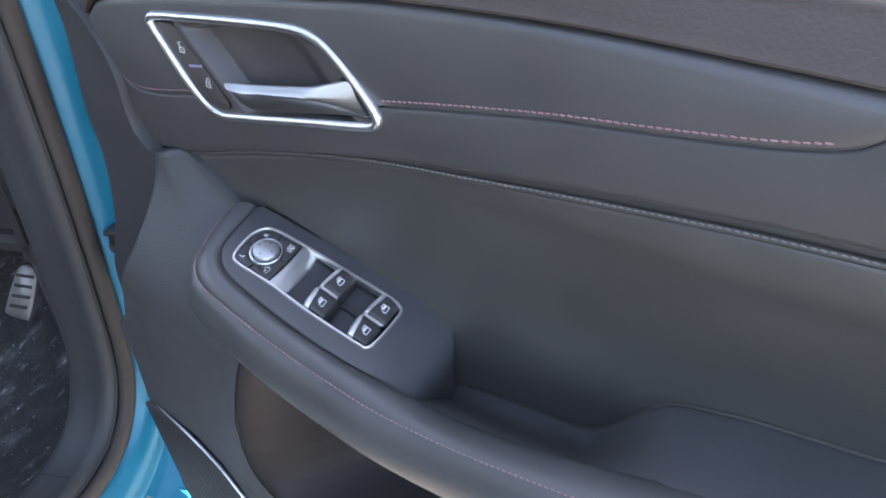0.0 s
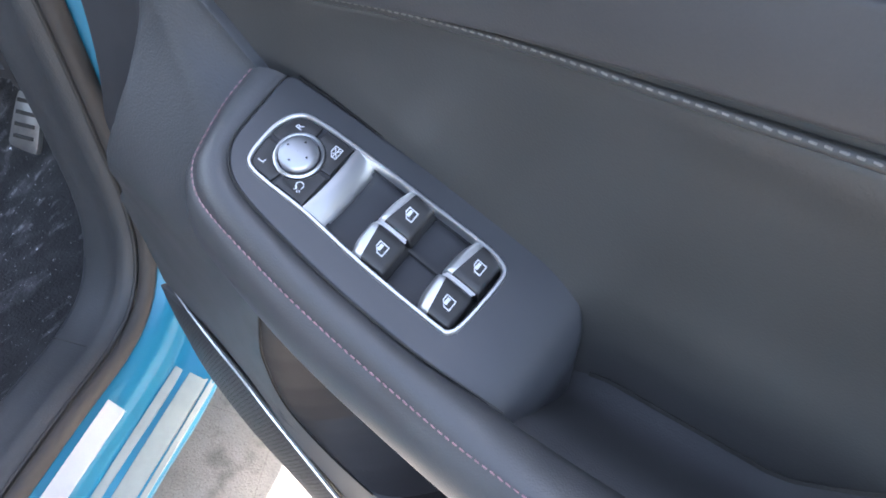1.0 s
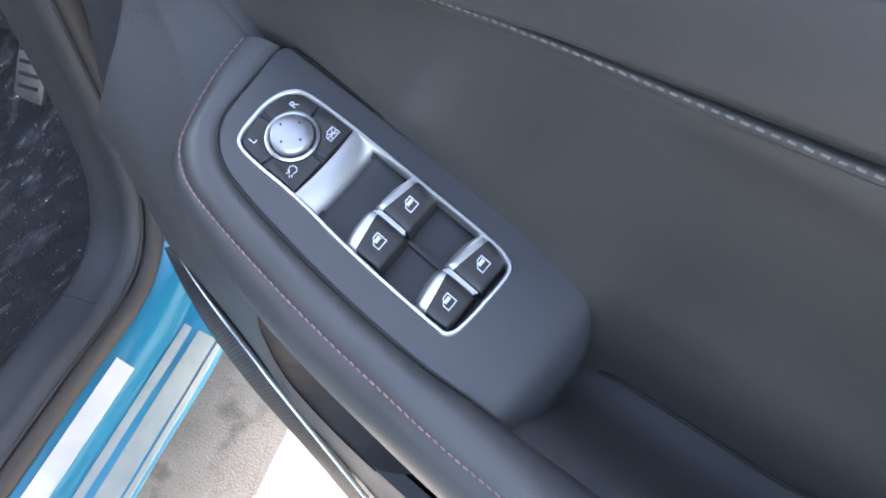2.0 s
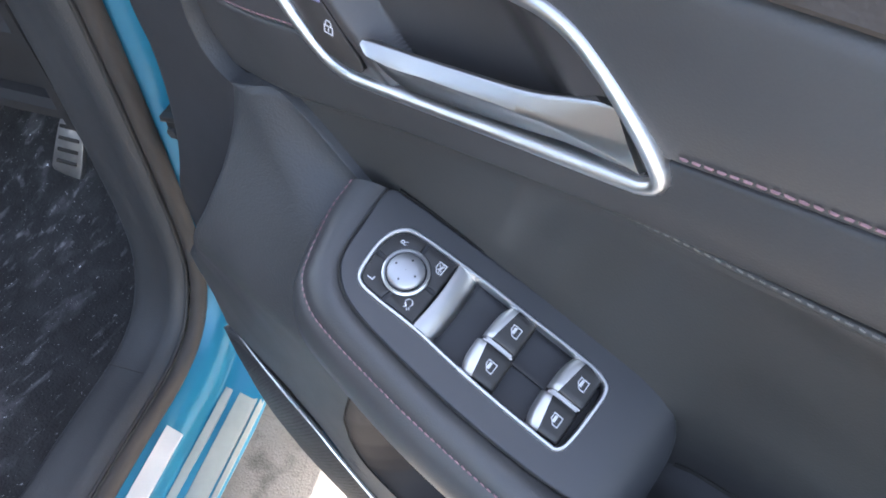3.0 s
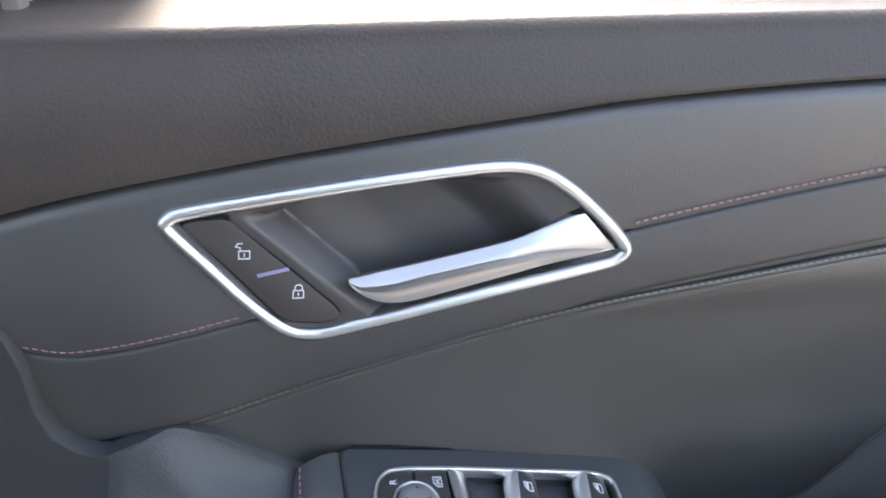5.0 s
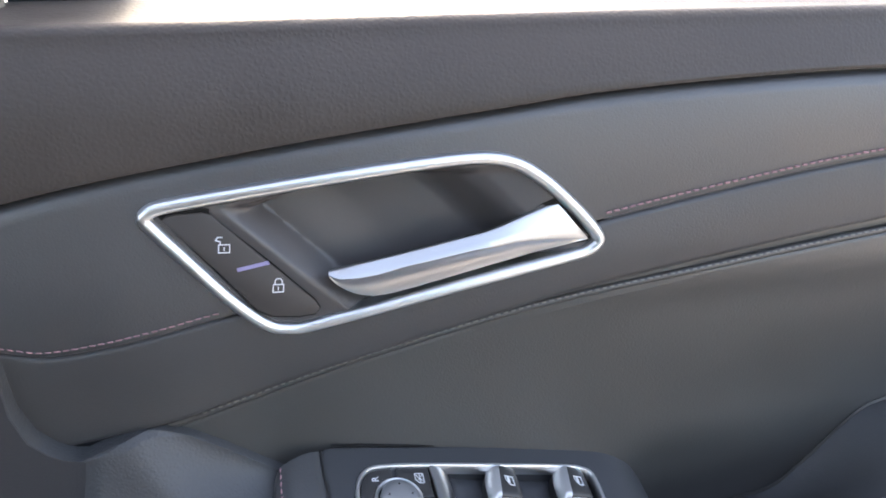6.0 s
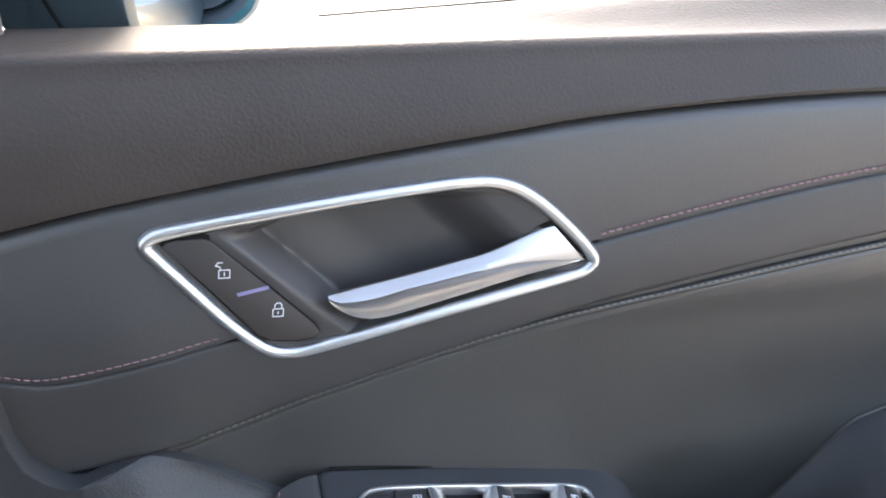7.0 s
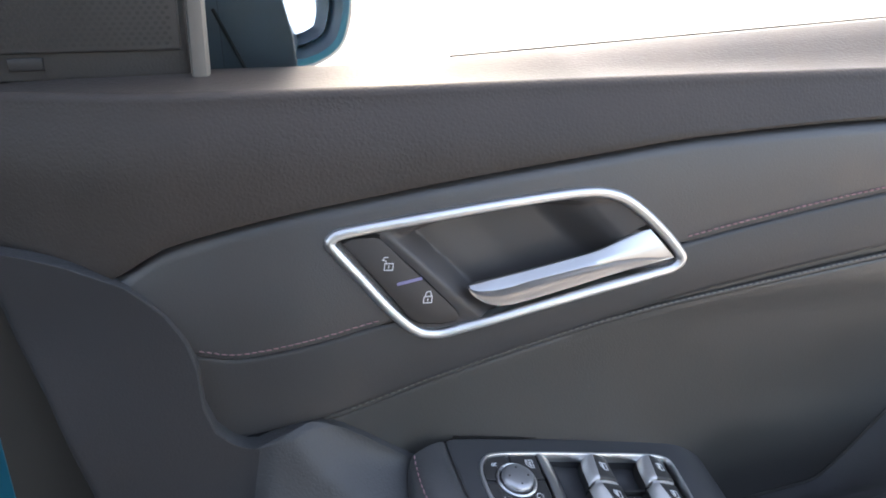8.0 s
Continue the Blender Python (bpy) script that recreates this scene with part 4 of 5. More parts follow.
# rockers
def rocker(a0, a1, b0, b1, sign_a, sign_b):
    prof = [(0.0004, -0.0046), (0.0010, -0.0034), (0.0028, -0.0004), (0.0052, 0.0018), (0.0084, 0.0026)]
    top = [(0.0084, 0.0023), (0.0110, 0.0019), (0.015, 0.0006), (0.0185, -0.0006), (0.0200, -0.0018), (0.0206, -0.0042), (0.0206, -0.0125)]
    k = (a1 - a0) / 0.0206

    def warp(a, b):
        u = (b - b0) / (b1 - b0)
        u = u if sign_b > 0 else 1 - u
        w = 0.0056 + 0.0034 * u
        a = a * w / 0.0084 if a < 0.0084 else w + (a - 0.0084) * (0.0206 - w) / (0.0206 - 0.0084)
        return a + 0.0030 * u ** 4 * max(0.0, 1 - a / 0.007)

    def loft(pr, drop, b0=b0, b1=b1):
        vs = []
        stations = [(b0, 1), (b0 + 0.0004, 0.35), (b0 + 0.0012, 0)] + [(b0 + (b1 - b0) * q_, 0) for q_ in (0.2, 0.35, 0.5, 0.65, 0.8)] + [(b1 - 0.0012, 0), (b1 - 0.0004, 0.35), (b1, 1)]
        for b, e in stations:
            for a, h in pr:
                vs.append(pod(a0 + warp(a, b) * k, b, h - e * 0.0016 - drop if h > -0.012 else h))
        m_ = len(pr)
        fs = grid_faces(len(stations), m_) + [tuple(range(m_)), tuple(reversed(range((len(stations) - 1) * m_, len(stations) * m_)))]
        return vs, fs

    v, f = loft([(0.0010, -0.0125), (0.0010, -0.0046), (0.0080, -0.0040)] + top, 0.0)
    body_ = part("window_rocker", v, f, PIANO, switch_pod, "black window rocker with a silver lip")
    v, f = loft(prof + [(0.0084, -0.0046)], 0.0)
    part("rocker_lip", v, f, LIP, body_, "brushed silver lip")
    inner = b1 if sign_b < 0 else b0
    g = 0.0007 if sign_b < 0 else -0.0007
    v, f = sweep([pod(a0 + a * k, inner + g, h - 0.0012) for a, h in ((0.003, 0.0000), (0.0062, 0.0016), (0.010, 0.0014), (0.015, 0.0002), (0.019, -0.0012))], ring(0.00065, 6), PN)
    part("rocker_edge", v, f, LIP, body_)
    cb = (b0 + b1) / 2
    tilt = lambda x, y, h: pod(a0 + 0.0134 * k - y, cb - x, 0.0013 + y * 0.30 + h)
    q = [[(-0.0027, -0.0024), (0.0027, -0.0024), (0.0027, 0.0026), (-0.0002, 0.0026), (-0.0027, 0.0004), (-0.0027, -0.0024)]]
    v, f = strokes(q, tilt, 0.00045, -0.0002, 0.0003)
    v2, f2 = strokes([[(-0.0006, 0.0008), (0.0012, 0.0008)]], tilt, 0.0016, -0.0002, 0.0003)
    part("window_symbol", v, f, PRINT, body_, "white window symbol", smooth=False)
    part("symbol_pane", v2, f2, PRINT, body_, smooth=False)


rocker(-0.0045, 0.0160, -0.0208, -0.0004, 0, -1)
rocker(-0.0060, 0.0170, 0.0022, 0.0212, 0, 1)
rocker(0.0372, 0.0588, -0.0190, 0.0014, 0, -1)
rocker(0.0360, 0.0580, 0.0040, 0.0232, 0, 1)
v, f = sweep([pod(0.016, 0.0012, -0.0095), pod(0.038, 0.0022, -0.0095)], [(-0.0008, -0.003), (-0.0008, 0.001), (0.0008, 0.001), (0.0008, -0.003)], PN)
part("well_rib", v, f, PIANO, switch_pod)

# ---------------------------------------------------------------- armrest
IN_F = [(-0.0945, -0.0345), (-0.0930, -0.0115), (-0.0905, 0.009), (-0.0835, 0.0205), (-0.071, 0.0285), (-0.050, 0.0335), (-0.012, 0.0385), (0.020, 0.0408), (0.055, 0.0415), (0.085, 0.0395)]
ST_F = [(-0.1155, -0.029, -0.006), (-0.1140, -0.006, -0.009), (-0.1065, 0.0215, -0.011), (-0.100, 0.0335, -0.011), (-0.086, 0.043, -0.010), (-0.064, 0.0485, -0.008), (-0.018, 0.0550, -0.005)]
inner_pts = [pod(a, b, -0.0005) for a, b in IN_F] + [np.array(p) for p in ((-0.185, 0.3100, 0.7800), (-0.150, 0.3120, 0.779), (-0.105, 0.3130, 0.785), (-0.055, 0.3140, 0.798), (0.0, 0.3150, 0.813), (0.08, 0.315, 0.827), (0.24, 0.315, 0.838), (0.42, 0.315, 0.845))]
stitch_pts = [pod(*p) for p in ST_F] + [np.array(p) for p in ((-0.281, 0.2865, 0.7905), (-0.246, 0.2855, 0.7855), (-0.213, 0.2848, 0.7815), (-0.180, 0.2845, 0.7815), (-0.142, 0.2845, 0.784), (-0.100, 0.2845, 0.790), (-0.052, 0.2845, 0.799), (0.0, 0.2845, 0.812), (0.08, 0.2845, 0.825), (0.24, 0.2845, 0.836), (0.42, 0.2845, 0.843))]
NB = 150


def by_station(pts, n):
    """n points on a smooth curve, the same number between each pair of given points."""
    P = [np.array(p, float) for p in pts]
    out = []
    for q in np.linspace(0, len(P) - 1, n):
        i = min(int(q), len(P) - 2)
        t = q - i
        a, b, c, d = (P[min(max(i + k, 0), len(P) - 1)] for k in (-1, 0, 1, 2))
        out.append(0.5 * (2 * b + (c - a) * t + (2 * a - 5 * b + 4 * c - d) * t * t + (3 * b - a - 3 * c + d) * t ** 3))
    return np.array(out)


bi, bs = by_station(inner_pts, NB), by_station(stitch_pts, NB)
verts = []
stitch_line, stitch_up = [], []
for i in range(NB):
    I, T = bi[i], bs[i]
    across = T - I
    w = np.linalg.norm(across)
    tang = bs[min(i + 1, NB - 1)] - bs[max(i - 1, 0)]
    tang /= np.linalg.norm(tang)
    up = np.cross(across, tang)
    up = up / np.linalg.norm(up)
    up = up if up[2] > 0 else -up
    out = np.array([across[0], across[1], 0.0])
    out /= np.linalg.norm(out)
    z_ = np.array([0, 0, 1.0])
    k = 1.0 if i > 12 else 0.55 + 0.45 * i / 12
    sec_ = [I - up * 0.012 + across * 0.02, I - up * 0.0012 + across * 0.01, I + up * 0.0012 + across * 0.06, I + up * 0.0035 + across * 0.22, I + across * 0.45 + up * 0.0045, I + across * 0.72 + up * 0.0036, T + up * 0.0012 - across * 0.03, T - up * 0.0002 + across * 0.02, T + out * 0.0035 * k - z_ * 0.0022,
            T + out * 0.0070 * k - z_ * 0.008, T + out * 0.0095 * k - z_ * 0.018, T + out * 0.0100 * k - z_ * 0.029, T + out * 0.0075 * k - z_ * 0.040, T + out * 0.001 - z_ * 0.048, T - out * 0.012 - z_ * 0.052, T - out * 0.035 - z_ * 0.052]
    verts += sec_
    stitch_line.append(T + up * 0.0012)
    stitch_up.append(up)
nsec = 16
armrest = part("armrest", verts, grid_faces(NB, nsec), ARM_LEATHER, door, "leather wrapped armrest with a red seam")
stitches(stitch_line, (-0.1, -0.45, 0.88), 0.0040, 0.0030, 0.00046, RED, armrest, label="dusky red thread")
# front cap seam
v, f = sweep([bi[i] + np.array([0, 0, 0.0006]) for i in range(0, 84)], ring(0.00045, 6), (0, 0, 1))
part("cap_seam", v, f, RUBBER, armrest)


def rest_z(x, y):
    floor_ = 0.732 + 0.10 * (x + 0.2) + 0.036 * S((0.370 - y) / 0.058)
    top_ = interp(x, [(-0.2, 0.79), (-0.04, 0.806), (0.0, 0.8155), (0.08, 0.825), (0.42, 0.842)])
    w = S((x + 0.088 + 0.25 * (y - 0.34)) / 0.062)
    return floor_ * (1 - w) + top_ * w


verts = []
rx = np.linspace(-0.24, 0.42, 90)
ry = np.linspace(0.300, 0.390, 20)
for x in rx:
    for y in ry:
        verts.append((x, y, rest_z(x, y)))
part("rest_pad", verts, grid_faces(len(rx), len(ry)), ARM_LEATHER, armrest, "armrest pad with a deep pull hollow")
v = [(x, lower_y(x, rest_z(x, 0.376)) - 0.0052 + dy, rest_z(x, 0.376) + 0.0008 + dz) for x in np.linspace(-0.192, 0.42, 60) for dy, dz in ((0.006, 0.001), (0.0045, 0.0018), (0.0035, 0.0))]
part("rest_seam", v, grid_faces(60, 3), RUBBER, armrest)

# ---------------------------------------------------------------- mirror corner with the tweeter, wing mirror
sail = [(-0.72, 1.063), (-0.522, 1.063), (-0.5185, 1.12), (-0.535, 1.25), (-0.60, 1.33), (-0.72, 1.36)]
to_s = lambda a, b, h: (a, 0.424 - h, b)
v, f = prism(sail, to_s, -0.03, 0.0, 0.003)
tweeter = part("tweeter_cover", v, f, SAIL, door, "dark tweeter cover in the mirror corner")
v, f = prism([(-0.72, 1.0775), (-0.5255, 1.0775), (-0.5235, 1.12), (-0.545, 1.24), (-0.72, 1.27)], to_s, -0.004, 0.003, 0.002)
part("grille_plate", v, f, SAIL, tweeter)
# holes of the tweeter grille, as dark plugs sunk in raised collars
hv, hf = [], []
row = 0
z = 1.0815
while z < 1.235:
    x = -0.7 + (row % 2) * 0.0021
    while x < -0.529:
        base = len(hv)
        for k in range(8):
            t = k * math.pi / 4
            hv.append((x + 0.0012 * math.cos(t), 0.4203, z + 0.0010 * math.sin(t)))
        hf.append(tuple(range(base, base + 8)))
        x += 0.0042
    z += 0.0026
    row += 1
holes = part("grille_hole", hv, hf, RUBBER, tweeter, smooth=False)
tagged(holes, kind="stuff")
v, f = prism([(-0.612, 1.0690), (-0.595, 1.0690), (-0.595, 1.0755), (-0.612, 1.0755)], to_s, 0.0, 0.0022, 0.0008)
part("maker_plate", v, f, PIANO, tweeter, "small dark oblong badge")
# pale pillar edge of the mirror corner
v, f = sweep([(-0.5165, 0.419, 1.0615), (-0.5145, 0.417, 1.12), (-0.532, 0.412, 1.25), (-0.60, 0.405, 1.34)], [(-0.0050, -0.004), (-0.0047, 0.002), (-0.0034, 0.0040), (0.0, 0.0048), (0.0034, 0.0040), (0.0047, 0.002), (0.0050, -0.004)], (0, -1, 0))
part("pillar_edge", v, f, PALE_TRIM, tweeter, "pale grey pillar edge")
# triangular base behind the glass, arm and housing of the mirror
wing = thing("wing_mirror", (-0.49, 0.46, 1.055), "dark blue wing mirror on the door with silvered glass", "wing mirror")
v, f = prism([(-0.512, 1.045), (-0.461, 1.045), (-0.464, 1.083), (-0.470, 1.11), (-0.485, 1.16), (-0.56, 1.16)], lambda a, b, h: (a, 0.452 - h, b), -0.03, 0.0, 0.002)
foot = part("mirror_foot", v, f, MATT_NAVY, wing, "dark blue-grey triangular foot")
v, f = sweep([(-0.5085, 0.4518, 1.098), (-0.492, 0.4518, 1.060)], ring(0.0011, 8), (0, -1, 0))
part("foot_joint", v, f, VOID, foot)
v, f = sweep([(-0.500, 0.47, 1.055), (-0.485, 0.60, 1.055), (-0.47, 0.80, 1.06)], [(-0.020, -0.018), (-0.024, 0.0), (-0.018, 0.014), (0.018, 0.014), (0.024, 0.0), (0.020, -0.018)], (0, 0, 1))
part("mirror_arm", v, f, BLUE_DARK, wing)
head = spline([(-0.464, 1.028), (-0.432, 1.032), (-0.404, 1.048), (-0.392, 1.073), (-0.388, 1.105), (-0.390, 1.19), (-0.407, 1.235), (-0.442, 1.252), (-0.512, 1.250), (-0.557, 1.236), (-0.572, 1.19), (-0.568, 1.09), (-0.542, 1.045), (-0.502, 1.029)], 72, closed=True)
rings = [(0.0, 0.90), (-0.001, 0.84), (0.0, 0.795), (0.001, 0.780), (0.005, 0.772), (0.012, 0.770), (0.019, 0.776), (0.0225, 0.781), (0.0235, 0.786), (0.0245, 0.780), (0.0255, 0.777), (0.034, 0.784), (0.038, 0.796)]
verts = [(q[0], y, q[1]) for d, y in rings for q in inset(head, d)]
verts += [(-0.48 + (q[0] + 0.48) * k, y, 1.14 + (q[1] - 1.14) * k) for k, y in ((0.88, 0.94), (0.55, 0.97), (0.02, 0.98)) for q in head]
order = [15, 14, 13] + list(range(13))
housing = part("mirror_housing", verts, [(order[i] * 72 + j, order[i] * 72 + (j + 1) % 72, order[i + 1] * 72 + (j + 1) % 72, order[i + 1] * 72 + j) for i in range(len(order) - 1) for j in range(72)], BLUE_DARK, wing, "dark blue glossy mirror housing")
v = [(q[0], 0.792 + 0.20 * (q[0] + 0.48) + 0.22 * (q[1] - 1.14), q[1]) for q in inset(head, 0.0365)]
part("mirror_glass", v + [(a, b + 0.004, c) for a, b, c in v], [tuple(range(72)), tuple(range(143, 71, -1))] + [(i, (i + 1) % 72, 72 + (i + 1) % 72, 72 + i) for i in range(72)], MIRROR, housing, "silvered mirror glass", smooth=False)

# ---------------------------------------------------------------- the car body beside the open door
body = thing("car", (-1.2, 0.3, 0.0), "metallic blue car body with its door opening", "car")
CO = np.array([-0.684, 0.292, 0.0])
CB = np.array([0.36, -0.933, 0.0])
CB /= np.linalg.norm(CB)
CX = np.array([0.933, 0.36, 0.0])
CX /= np.linalg.norm(CX)


def car(s, k, z):
    """Car coordinates, in units of 1.13 m: s outwards, k to the rear, z up with the sill at 0.434."""
    up = 0.348 + 1.13 * (z - 0.434) if z > 0.33 else z * 0.2305 / 0.33
    return CO + CX * 1.13 * s + CB * 1.13 * k + np.array([0, 0, up])


CONT = spline([(1.40, 0.445), (0.60, 0.444), (0.20, 0.443), (0.09, 0.443), (0.045, 0.441), (0.010, 0.440), (-0.018, 0.444), (-0.042, 0.454), (-0.063, 0.472), (-0.080, 0.498), (-0.092, 0.528), (-0.100, 0.575), (-0.104, 0.63), (-0.108, 0.70), (-0.111, 0.78), (-0.112, 0.85), (-0.112, 0.94), (-0.105, 1.06), (-0.03, 1.30), (0.25, 1.50), (0.6, 1.56), (1.40, 1.57)], 260)
tn = np.gradient(CONT, axis=0)
tn /= np.linalg.norm(tn, axis=1)[:, None]
NRM = np.stack([tn[:, 1], -tn[:, 0]], 1)
NRM = np.array([n if n @ (np.array([0.5, 1.0]) - c) > 0 else -n for n, c in zip(NRM, CONT)])


def along(profile, material, name, label="", closed=False, part_of=None, rng_=None):
    """A profile (outwards s, into the opening q) swept round the door opening."""
    vs = []
    idx = range(len(CONT)) if rng_ is None else range(*rng_)
    for i in idx:
        c, n = CONT[i], NRM[i]
        for s, q in profile:
            p = c + n * q
            vs.append(car(s - 0.30 * max(0.0, p[1] - 0.98) - 0.5 * max(0.0, p[1] - 1.02), p[0], p[1]))
    return part(name, vs, grid_faces(len(list(idx)), len(profile), False, closed), material, part_of or body, label)


along([(-0.017 + 0.0085 * math.cos(t), 0.0015 + 0.0095 * math.sin(t)) for t in np.linspace(0, 2 * math.pi, 12, endpoint=False)], RUBBER_WARM, "door_seal", "dusty black rubber door seal", closed=True)
along([(-0.0275 + 0.0022 * math.cos(t), 0.0070 + 0.0022 * math.sin(t)) for t in np.linspace(0, 2 * math.pi, 8, endpoint=False)], RUBBER, "seal_lip", closed=True)
along([(-0.029, 0.006), (-0.034, 0.0115), (-0.041, 0.0135), (-0.047, 0.0130), (-0.051, 0.0105), (-0.070, 0.0095), (-0.088, 0.0075), (-0.095, 0.003), (-0.100, -0.008), (-0.108, -0.035), (-0.116, -0.10)], KICK, "sill_trim", "grey plastic sill and pillar trim")
for i_ in (int(np.argmin(np.hypot(CONT[:, 0] - 0.012, CONT[:, 1] - 0.44))),):
    c_i, n_i = CONT[i_], NRM[i_]
    v, f = sweep([car(s_, *(c_i + n_i * (q_ + 0.0004))) for s_, q_ in ((-0.047, 0.0130), (-0.051, 0.0105), (-0.070, 0.0095), (-0.088, 0.0075), (-0.095, 0.003), (-0.100, -0.008))], ring(0.0008, 6), (0, 0.3, 1))
    part("trim_joint", v, f, RUBBER, body)
# painted jamb: a flange outside the seal, then the outer skin
along([(-0.020, -0.004), (-0.012, -0.007), (-0.004, -0.012), (0.003, -0.018), (0.008, -0.026), (0.0105, -0.036), (0.0115, -0.046), (0.014, -0.0505), (0.026, -0.055), (0.048, -0.060), (0.058, -0.064), (0.0605, -0.070), (0.056, -0.082), (0.04, -0.090), (0.0, -0.10), (-0.08, -0.11)], BLUE, "door_jamb", "metallic blue painted door jamb and sill")
# bright guards on the sill
def guard(s0, s1, z0, z1, k0, slant, material, name, label=""):
    vs = []
    for k in np.linspace(0, 1, 12):
        for t, (s, z) in enumerate(((s0, z0 - 0.003), (s0, z0), (s0 + 0.0005, z0 + 0.0004), (s1 - 0.0005, z1 + 0.0004), (s1, z1), (s1, z1 - 0.003))):
            st = k0 + slant * (0 if t < 3 else 1)
            vs.append(car(s, st + (1.3 - st) * k, z))
    return part(name, vs, grid_faces(12, 6) + [tuple(range(6)), tuple(reversed(range(66, 72)))], material, body, label)


guard(-0.0032, 0.0100, 0.4345, 0.4200, 0.050, 0.0, STEEL, "scuff_plate", "bright steel scuff plate on the sill")
guard(0.0150, 0.0235, 0.3925, 0.3895, -0.055, 0.004, PALE, "sill_guard", "pale silver guard strip")
guard(0.0310, 0.0520, 0.3872, 0.3822, -0.062, 0.006, PALE, "sill_guard", "pale silver guard strip")
guard(0.0545, 0.0590, 0.3812, 0.3785, -0.060, 0.004, PALE, "sill_guard", "pale silver guard strip")

def box(name, s0, s1, k0, k1, z0, z1, material, label="", bev=0.01):
    bm = bmesh.new()
    bmesh.ops.create_cube(bm, size=1)
    for v in bm.verts:
        s = s0 if v.co.x < 0 else s1
        k = k0 if v.co.y < 0 else k1
        z = z0 if v.co.z < 0 else z1
        v.co = Vector(car(s, k, z))
    bmesh.ops.bevel(bm, geom=list(bm.edges), offset=bev, segments=3, affect="EDGES")
    vs = [tuple(v.co) for v in bm.verts]
    bm.verts.index_update()
    fs = [tuple(v.index for v in f.verts) for f in bm.faces]
    bm.free()
    return part(name, vs, fs, material, body, label)


# cabin: floor mat, firewall, dashboard underside, seat side, far side and roof
vs = [car(-0.10 - 1.2 * i / 30, -0.62 + 1.9 * j / 40, 0.365 + 0.006 * noise.noise((i * 0.7, j * 0.7, 3)) + 0.02 * S((i - 26) / 4) + 0.25 * S((12 - j) / 12)) for i in range(31) for j in range(41)]
mat_ = part("floor_mat", vs, grid_faces(31, 41), CARPET, None)
tagged(mat_, "dark worn rubber floor mat with pale scuffs", "floor mat")
vs = [car(s, -0.62, z) for s in np.linspace(-0.08, -1.4, 8) for z in (0.3, 0.6, 1.0)]
part("firewall", vs, grid_faces(8, 3), DARK_CLOTH, body)
box("dashboard", -1.40, -0.12, -0.62, -0.16, 0.74, 1.03, DARK_CLOTH, "dark underside of the dashboard", 0.03)
box("knee_trim", -0.62, -0.13, -0.265, -0.15, 0.66, 0.80, DARK_CLOTH, "dark knee trim under the dashboard", 0.02)
box("kick_panel", -0.150, -0.118, -0.60, -0.150, 0.34, 1.02, KICK, "", 0.006)
box("far_side", -1.62, -1.55, -0.7, 1.6, 0.2, 1.1, DARK_CLOTH)
box("roof", -1.50, -0.15, 0.56, 1.9, 1.562, 1.60, BLUE, "metallic blue roof", 0.015)
box("headliner", -1.48, -0.17, 0.58, 1.88, 1.535, 1.558, HEADLINER, "pale grey roof lining", 0.008)
box("cabin_back", -1.55, -0.12, 1.5, 1.6, 0.2, 1.56, DARK_CLOTH)
box("b_pillar", -0.09, -0.005, 1.00, 1.07, 0.42, 1.53, RUBBER, "black pillar behind the front seat", 0.01)
box("rear_door", -0.06, 0.055, 1.075, 2.05, 0.34, 0.96, BLUE, "closed metallic blue rear door", 0.03)
box("rear_window", -0.10, -0.02, 1.075, 2.05, 0.965, 1.50, PIANO, "dark tinted rear side window", 0.01)
box("seat_base", -0.75, -0.22, 0.42, 1.0, 0.36, 0.66, DARK_CLOTH, "dark seat base", 0.05)
# pedals
pm = Matrix.Translation(Vector((-1.011, 0.402, 0.463))) @ Euler((radians(-35), radians(4), radians(14))).to_matrix().to_4x4()


def on_pedal(a, b, h):
    return tuple(pm @ Vector((a * 0.85, -h, b * 0.85)))


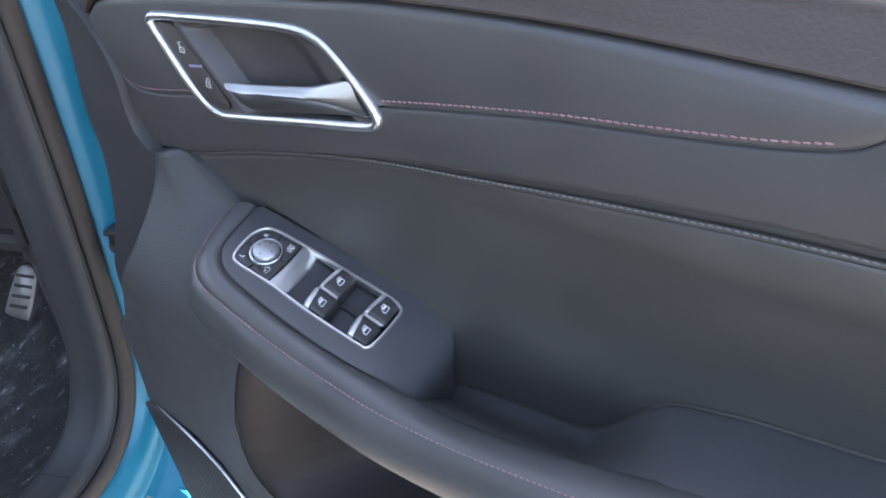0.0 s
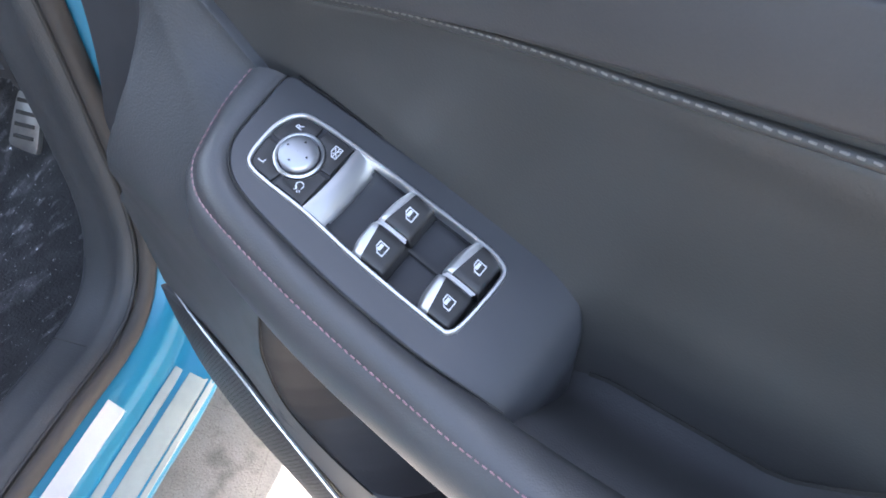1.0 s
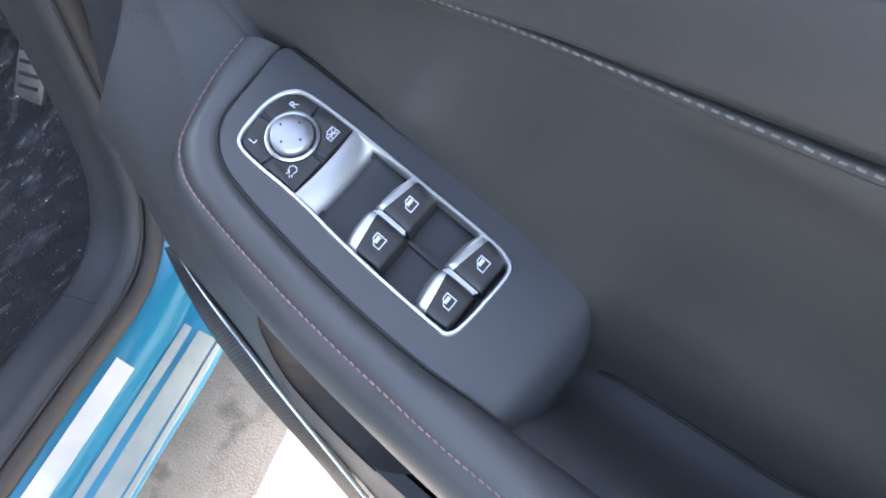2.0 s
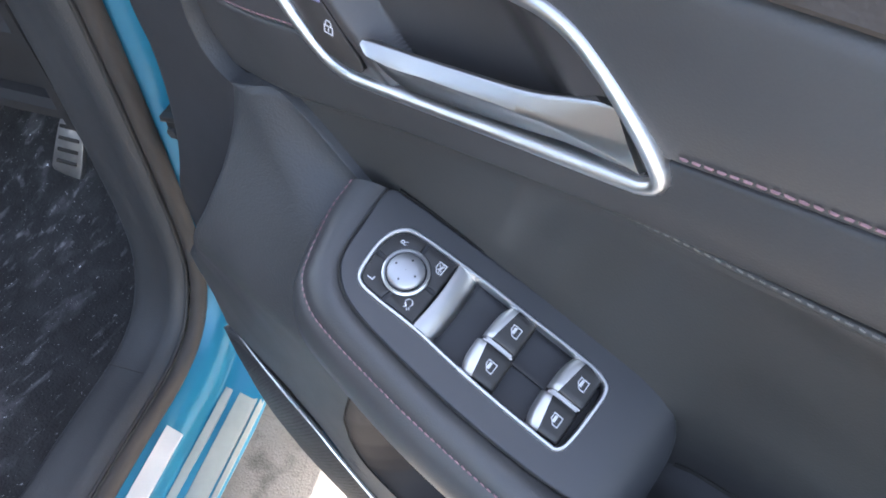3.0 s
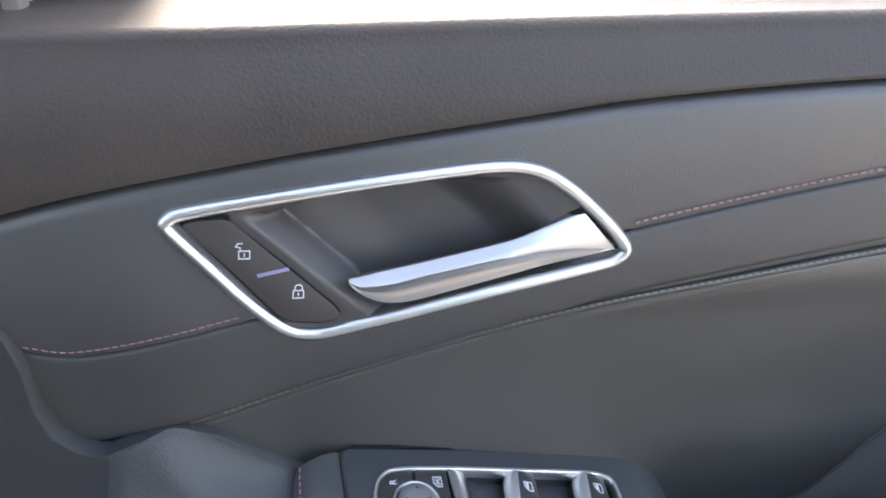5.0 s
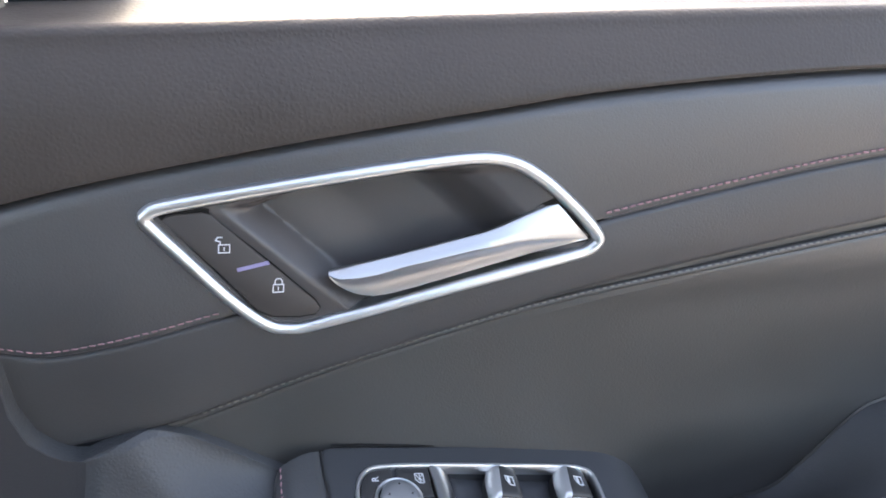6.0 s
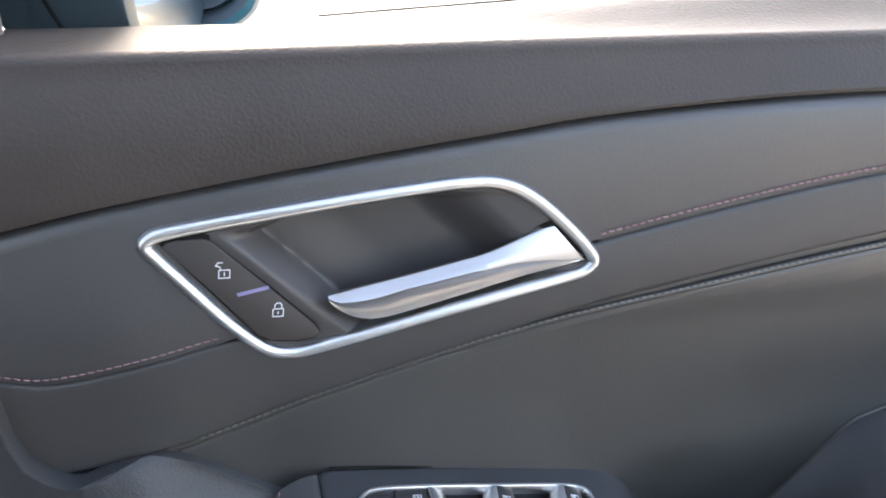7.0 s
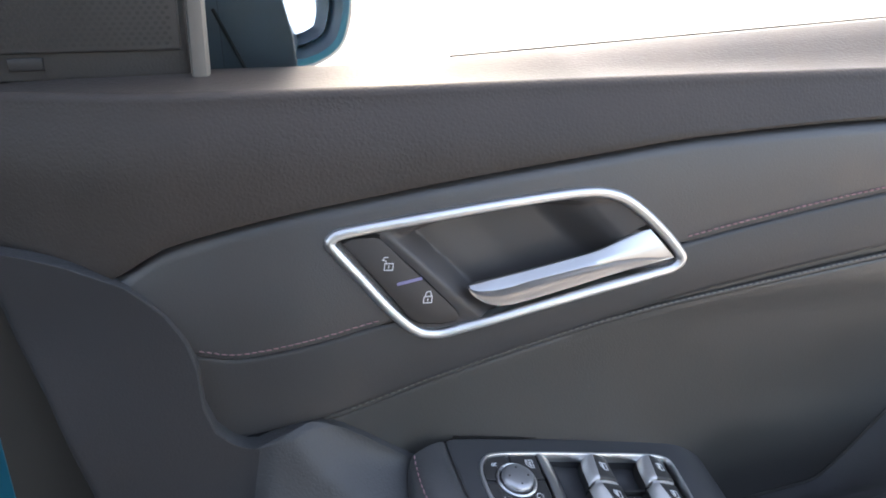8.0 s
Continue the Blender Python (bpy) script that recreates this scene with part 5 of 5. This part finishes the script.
PPOLY = spline([(-0.026, -0.046), (0.020, -0.046), (0.027, -0.036), (0.024, 0.030), (0.014, 0.050), (-0.012, 0.050), (-0.024, 0.032), (-0.030, -0.036)], 28, closed=True)
v, f = prism(PPOLY, on_pedal, 0.0, 0.008, 0.002)
pedal = part("pedal", v, f, PEDAL, body, "bright metal pedal with black grip bars")
for k in range(4):
    b = -0.028 + k * 0.019
    v, f = prism([(-0.020, b - 0.003), (0.018, b + 0.002), (0.018, b + 0.008), (-0.020, b + 0.003)], on_pedal, 0.006, 0.0095, 0.0006)
    part("grip_bar", v, f, RUBBER, pedal)
v, f = sweep([on_pedal(0, 0.02, -0.002), on_pedal(0.0, 0.10, -0.05), on_pedal(0.0, 0.22, -0.07)], ring(0.008, 8), (1, 0, 0))
part("pedal_arm", v, f, RUBBER, pedal)
# door check strap between jamb and door
on_jamb = lambda a, b, h: tuple(car(a, -0.115 + h, b - 0.008))
v, f = prism([(0.002, 0.730), (0.037, 0.733), (0.036, 0.722), (0.031, 0.692), (0.022, 0.679), (0.011, 0.675), (0.008, 0.697), (-0.003, 0.698), (-0.001, 0.716)], on_jamb, -0.020, 0.0, 0.002)
check = part("check_strap", v, f, RUBBER, body, "black door check bracket on the jamb")
v, f = prism([(0.001, 0.7295), (0.0365, 0.7325), (0.0360, 0.7265), (0.0005, 0.7235)], on_jamb, -0.002, 0.006, 0.0015)
part("flange", v, f, PIANO, check)
v, f = prism([(0.0150, 0.712), (0.0270, 0.714), (0.0265, 0.694), (0.0200, 0.684), (0.0140, 0.686)], on_jamb, -0.002, 0.004, 0.0015)
part("link", v, f, KICK, check)
q = [(0.0040 + 0.0042 * math.cos(a_), 0.7085 + 0.0050 * math.sin(a_)) for a_ in np.linspace(0, 2 * math.pi, 8, endpoint=False)]
v, f = prism(q, on_jamb, 0.0, 0.004, 0.0008)
part("bolt", v, f, KICK, check)
# wheels and underside carry the body
box("underside", -1.45, -0.16, -0.9, 1.9, 0.24, 0.32, RUBBER)
box("fender", -0.115, 0.105, -0.70, -0.215, 0.30, 0.92, BLUE, "metallic blue front wing", 0.03)
box("front_end", -1.40, 0.060, -1.35, -0.66, 0.30, 0.90, BLUE, "metallic blue bonnet and nose", 0.05)
for k in (-0.95, 1.75):
    vs = []
    prof = [(-0.20, 0.20), (-0.20, 0.31), (-0.18, 0.335), (-0.02, 0.335), (0.0, 0.31), (0.0, 0.20), (-0.03, 0.18), (-0.03, 0.02)]
    for t in np.linspace(0, 2 * math.pi, 32, endpoint=False):
        vs += [car(0.05 + s, k + r * math.cos(t), 0.335 + r * math.sin(t)) for s, r in prof]
    part("wheel", vs, grid_faces(32, 8, True, False), RUBBER, body)
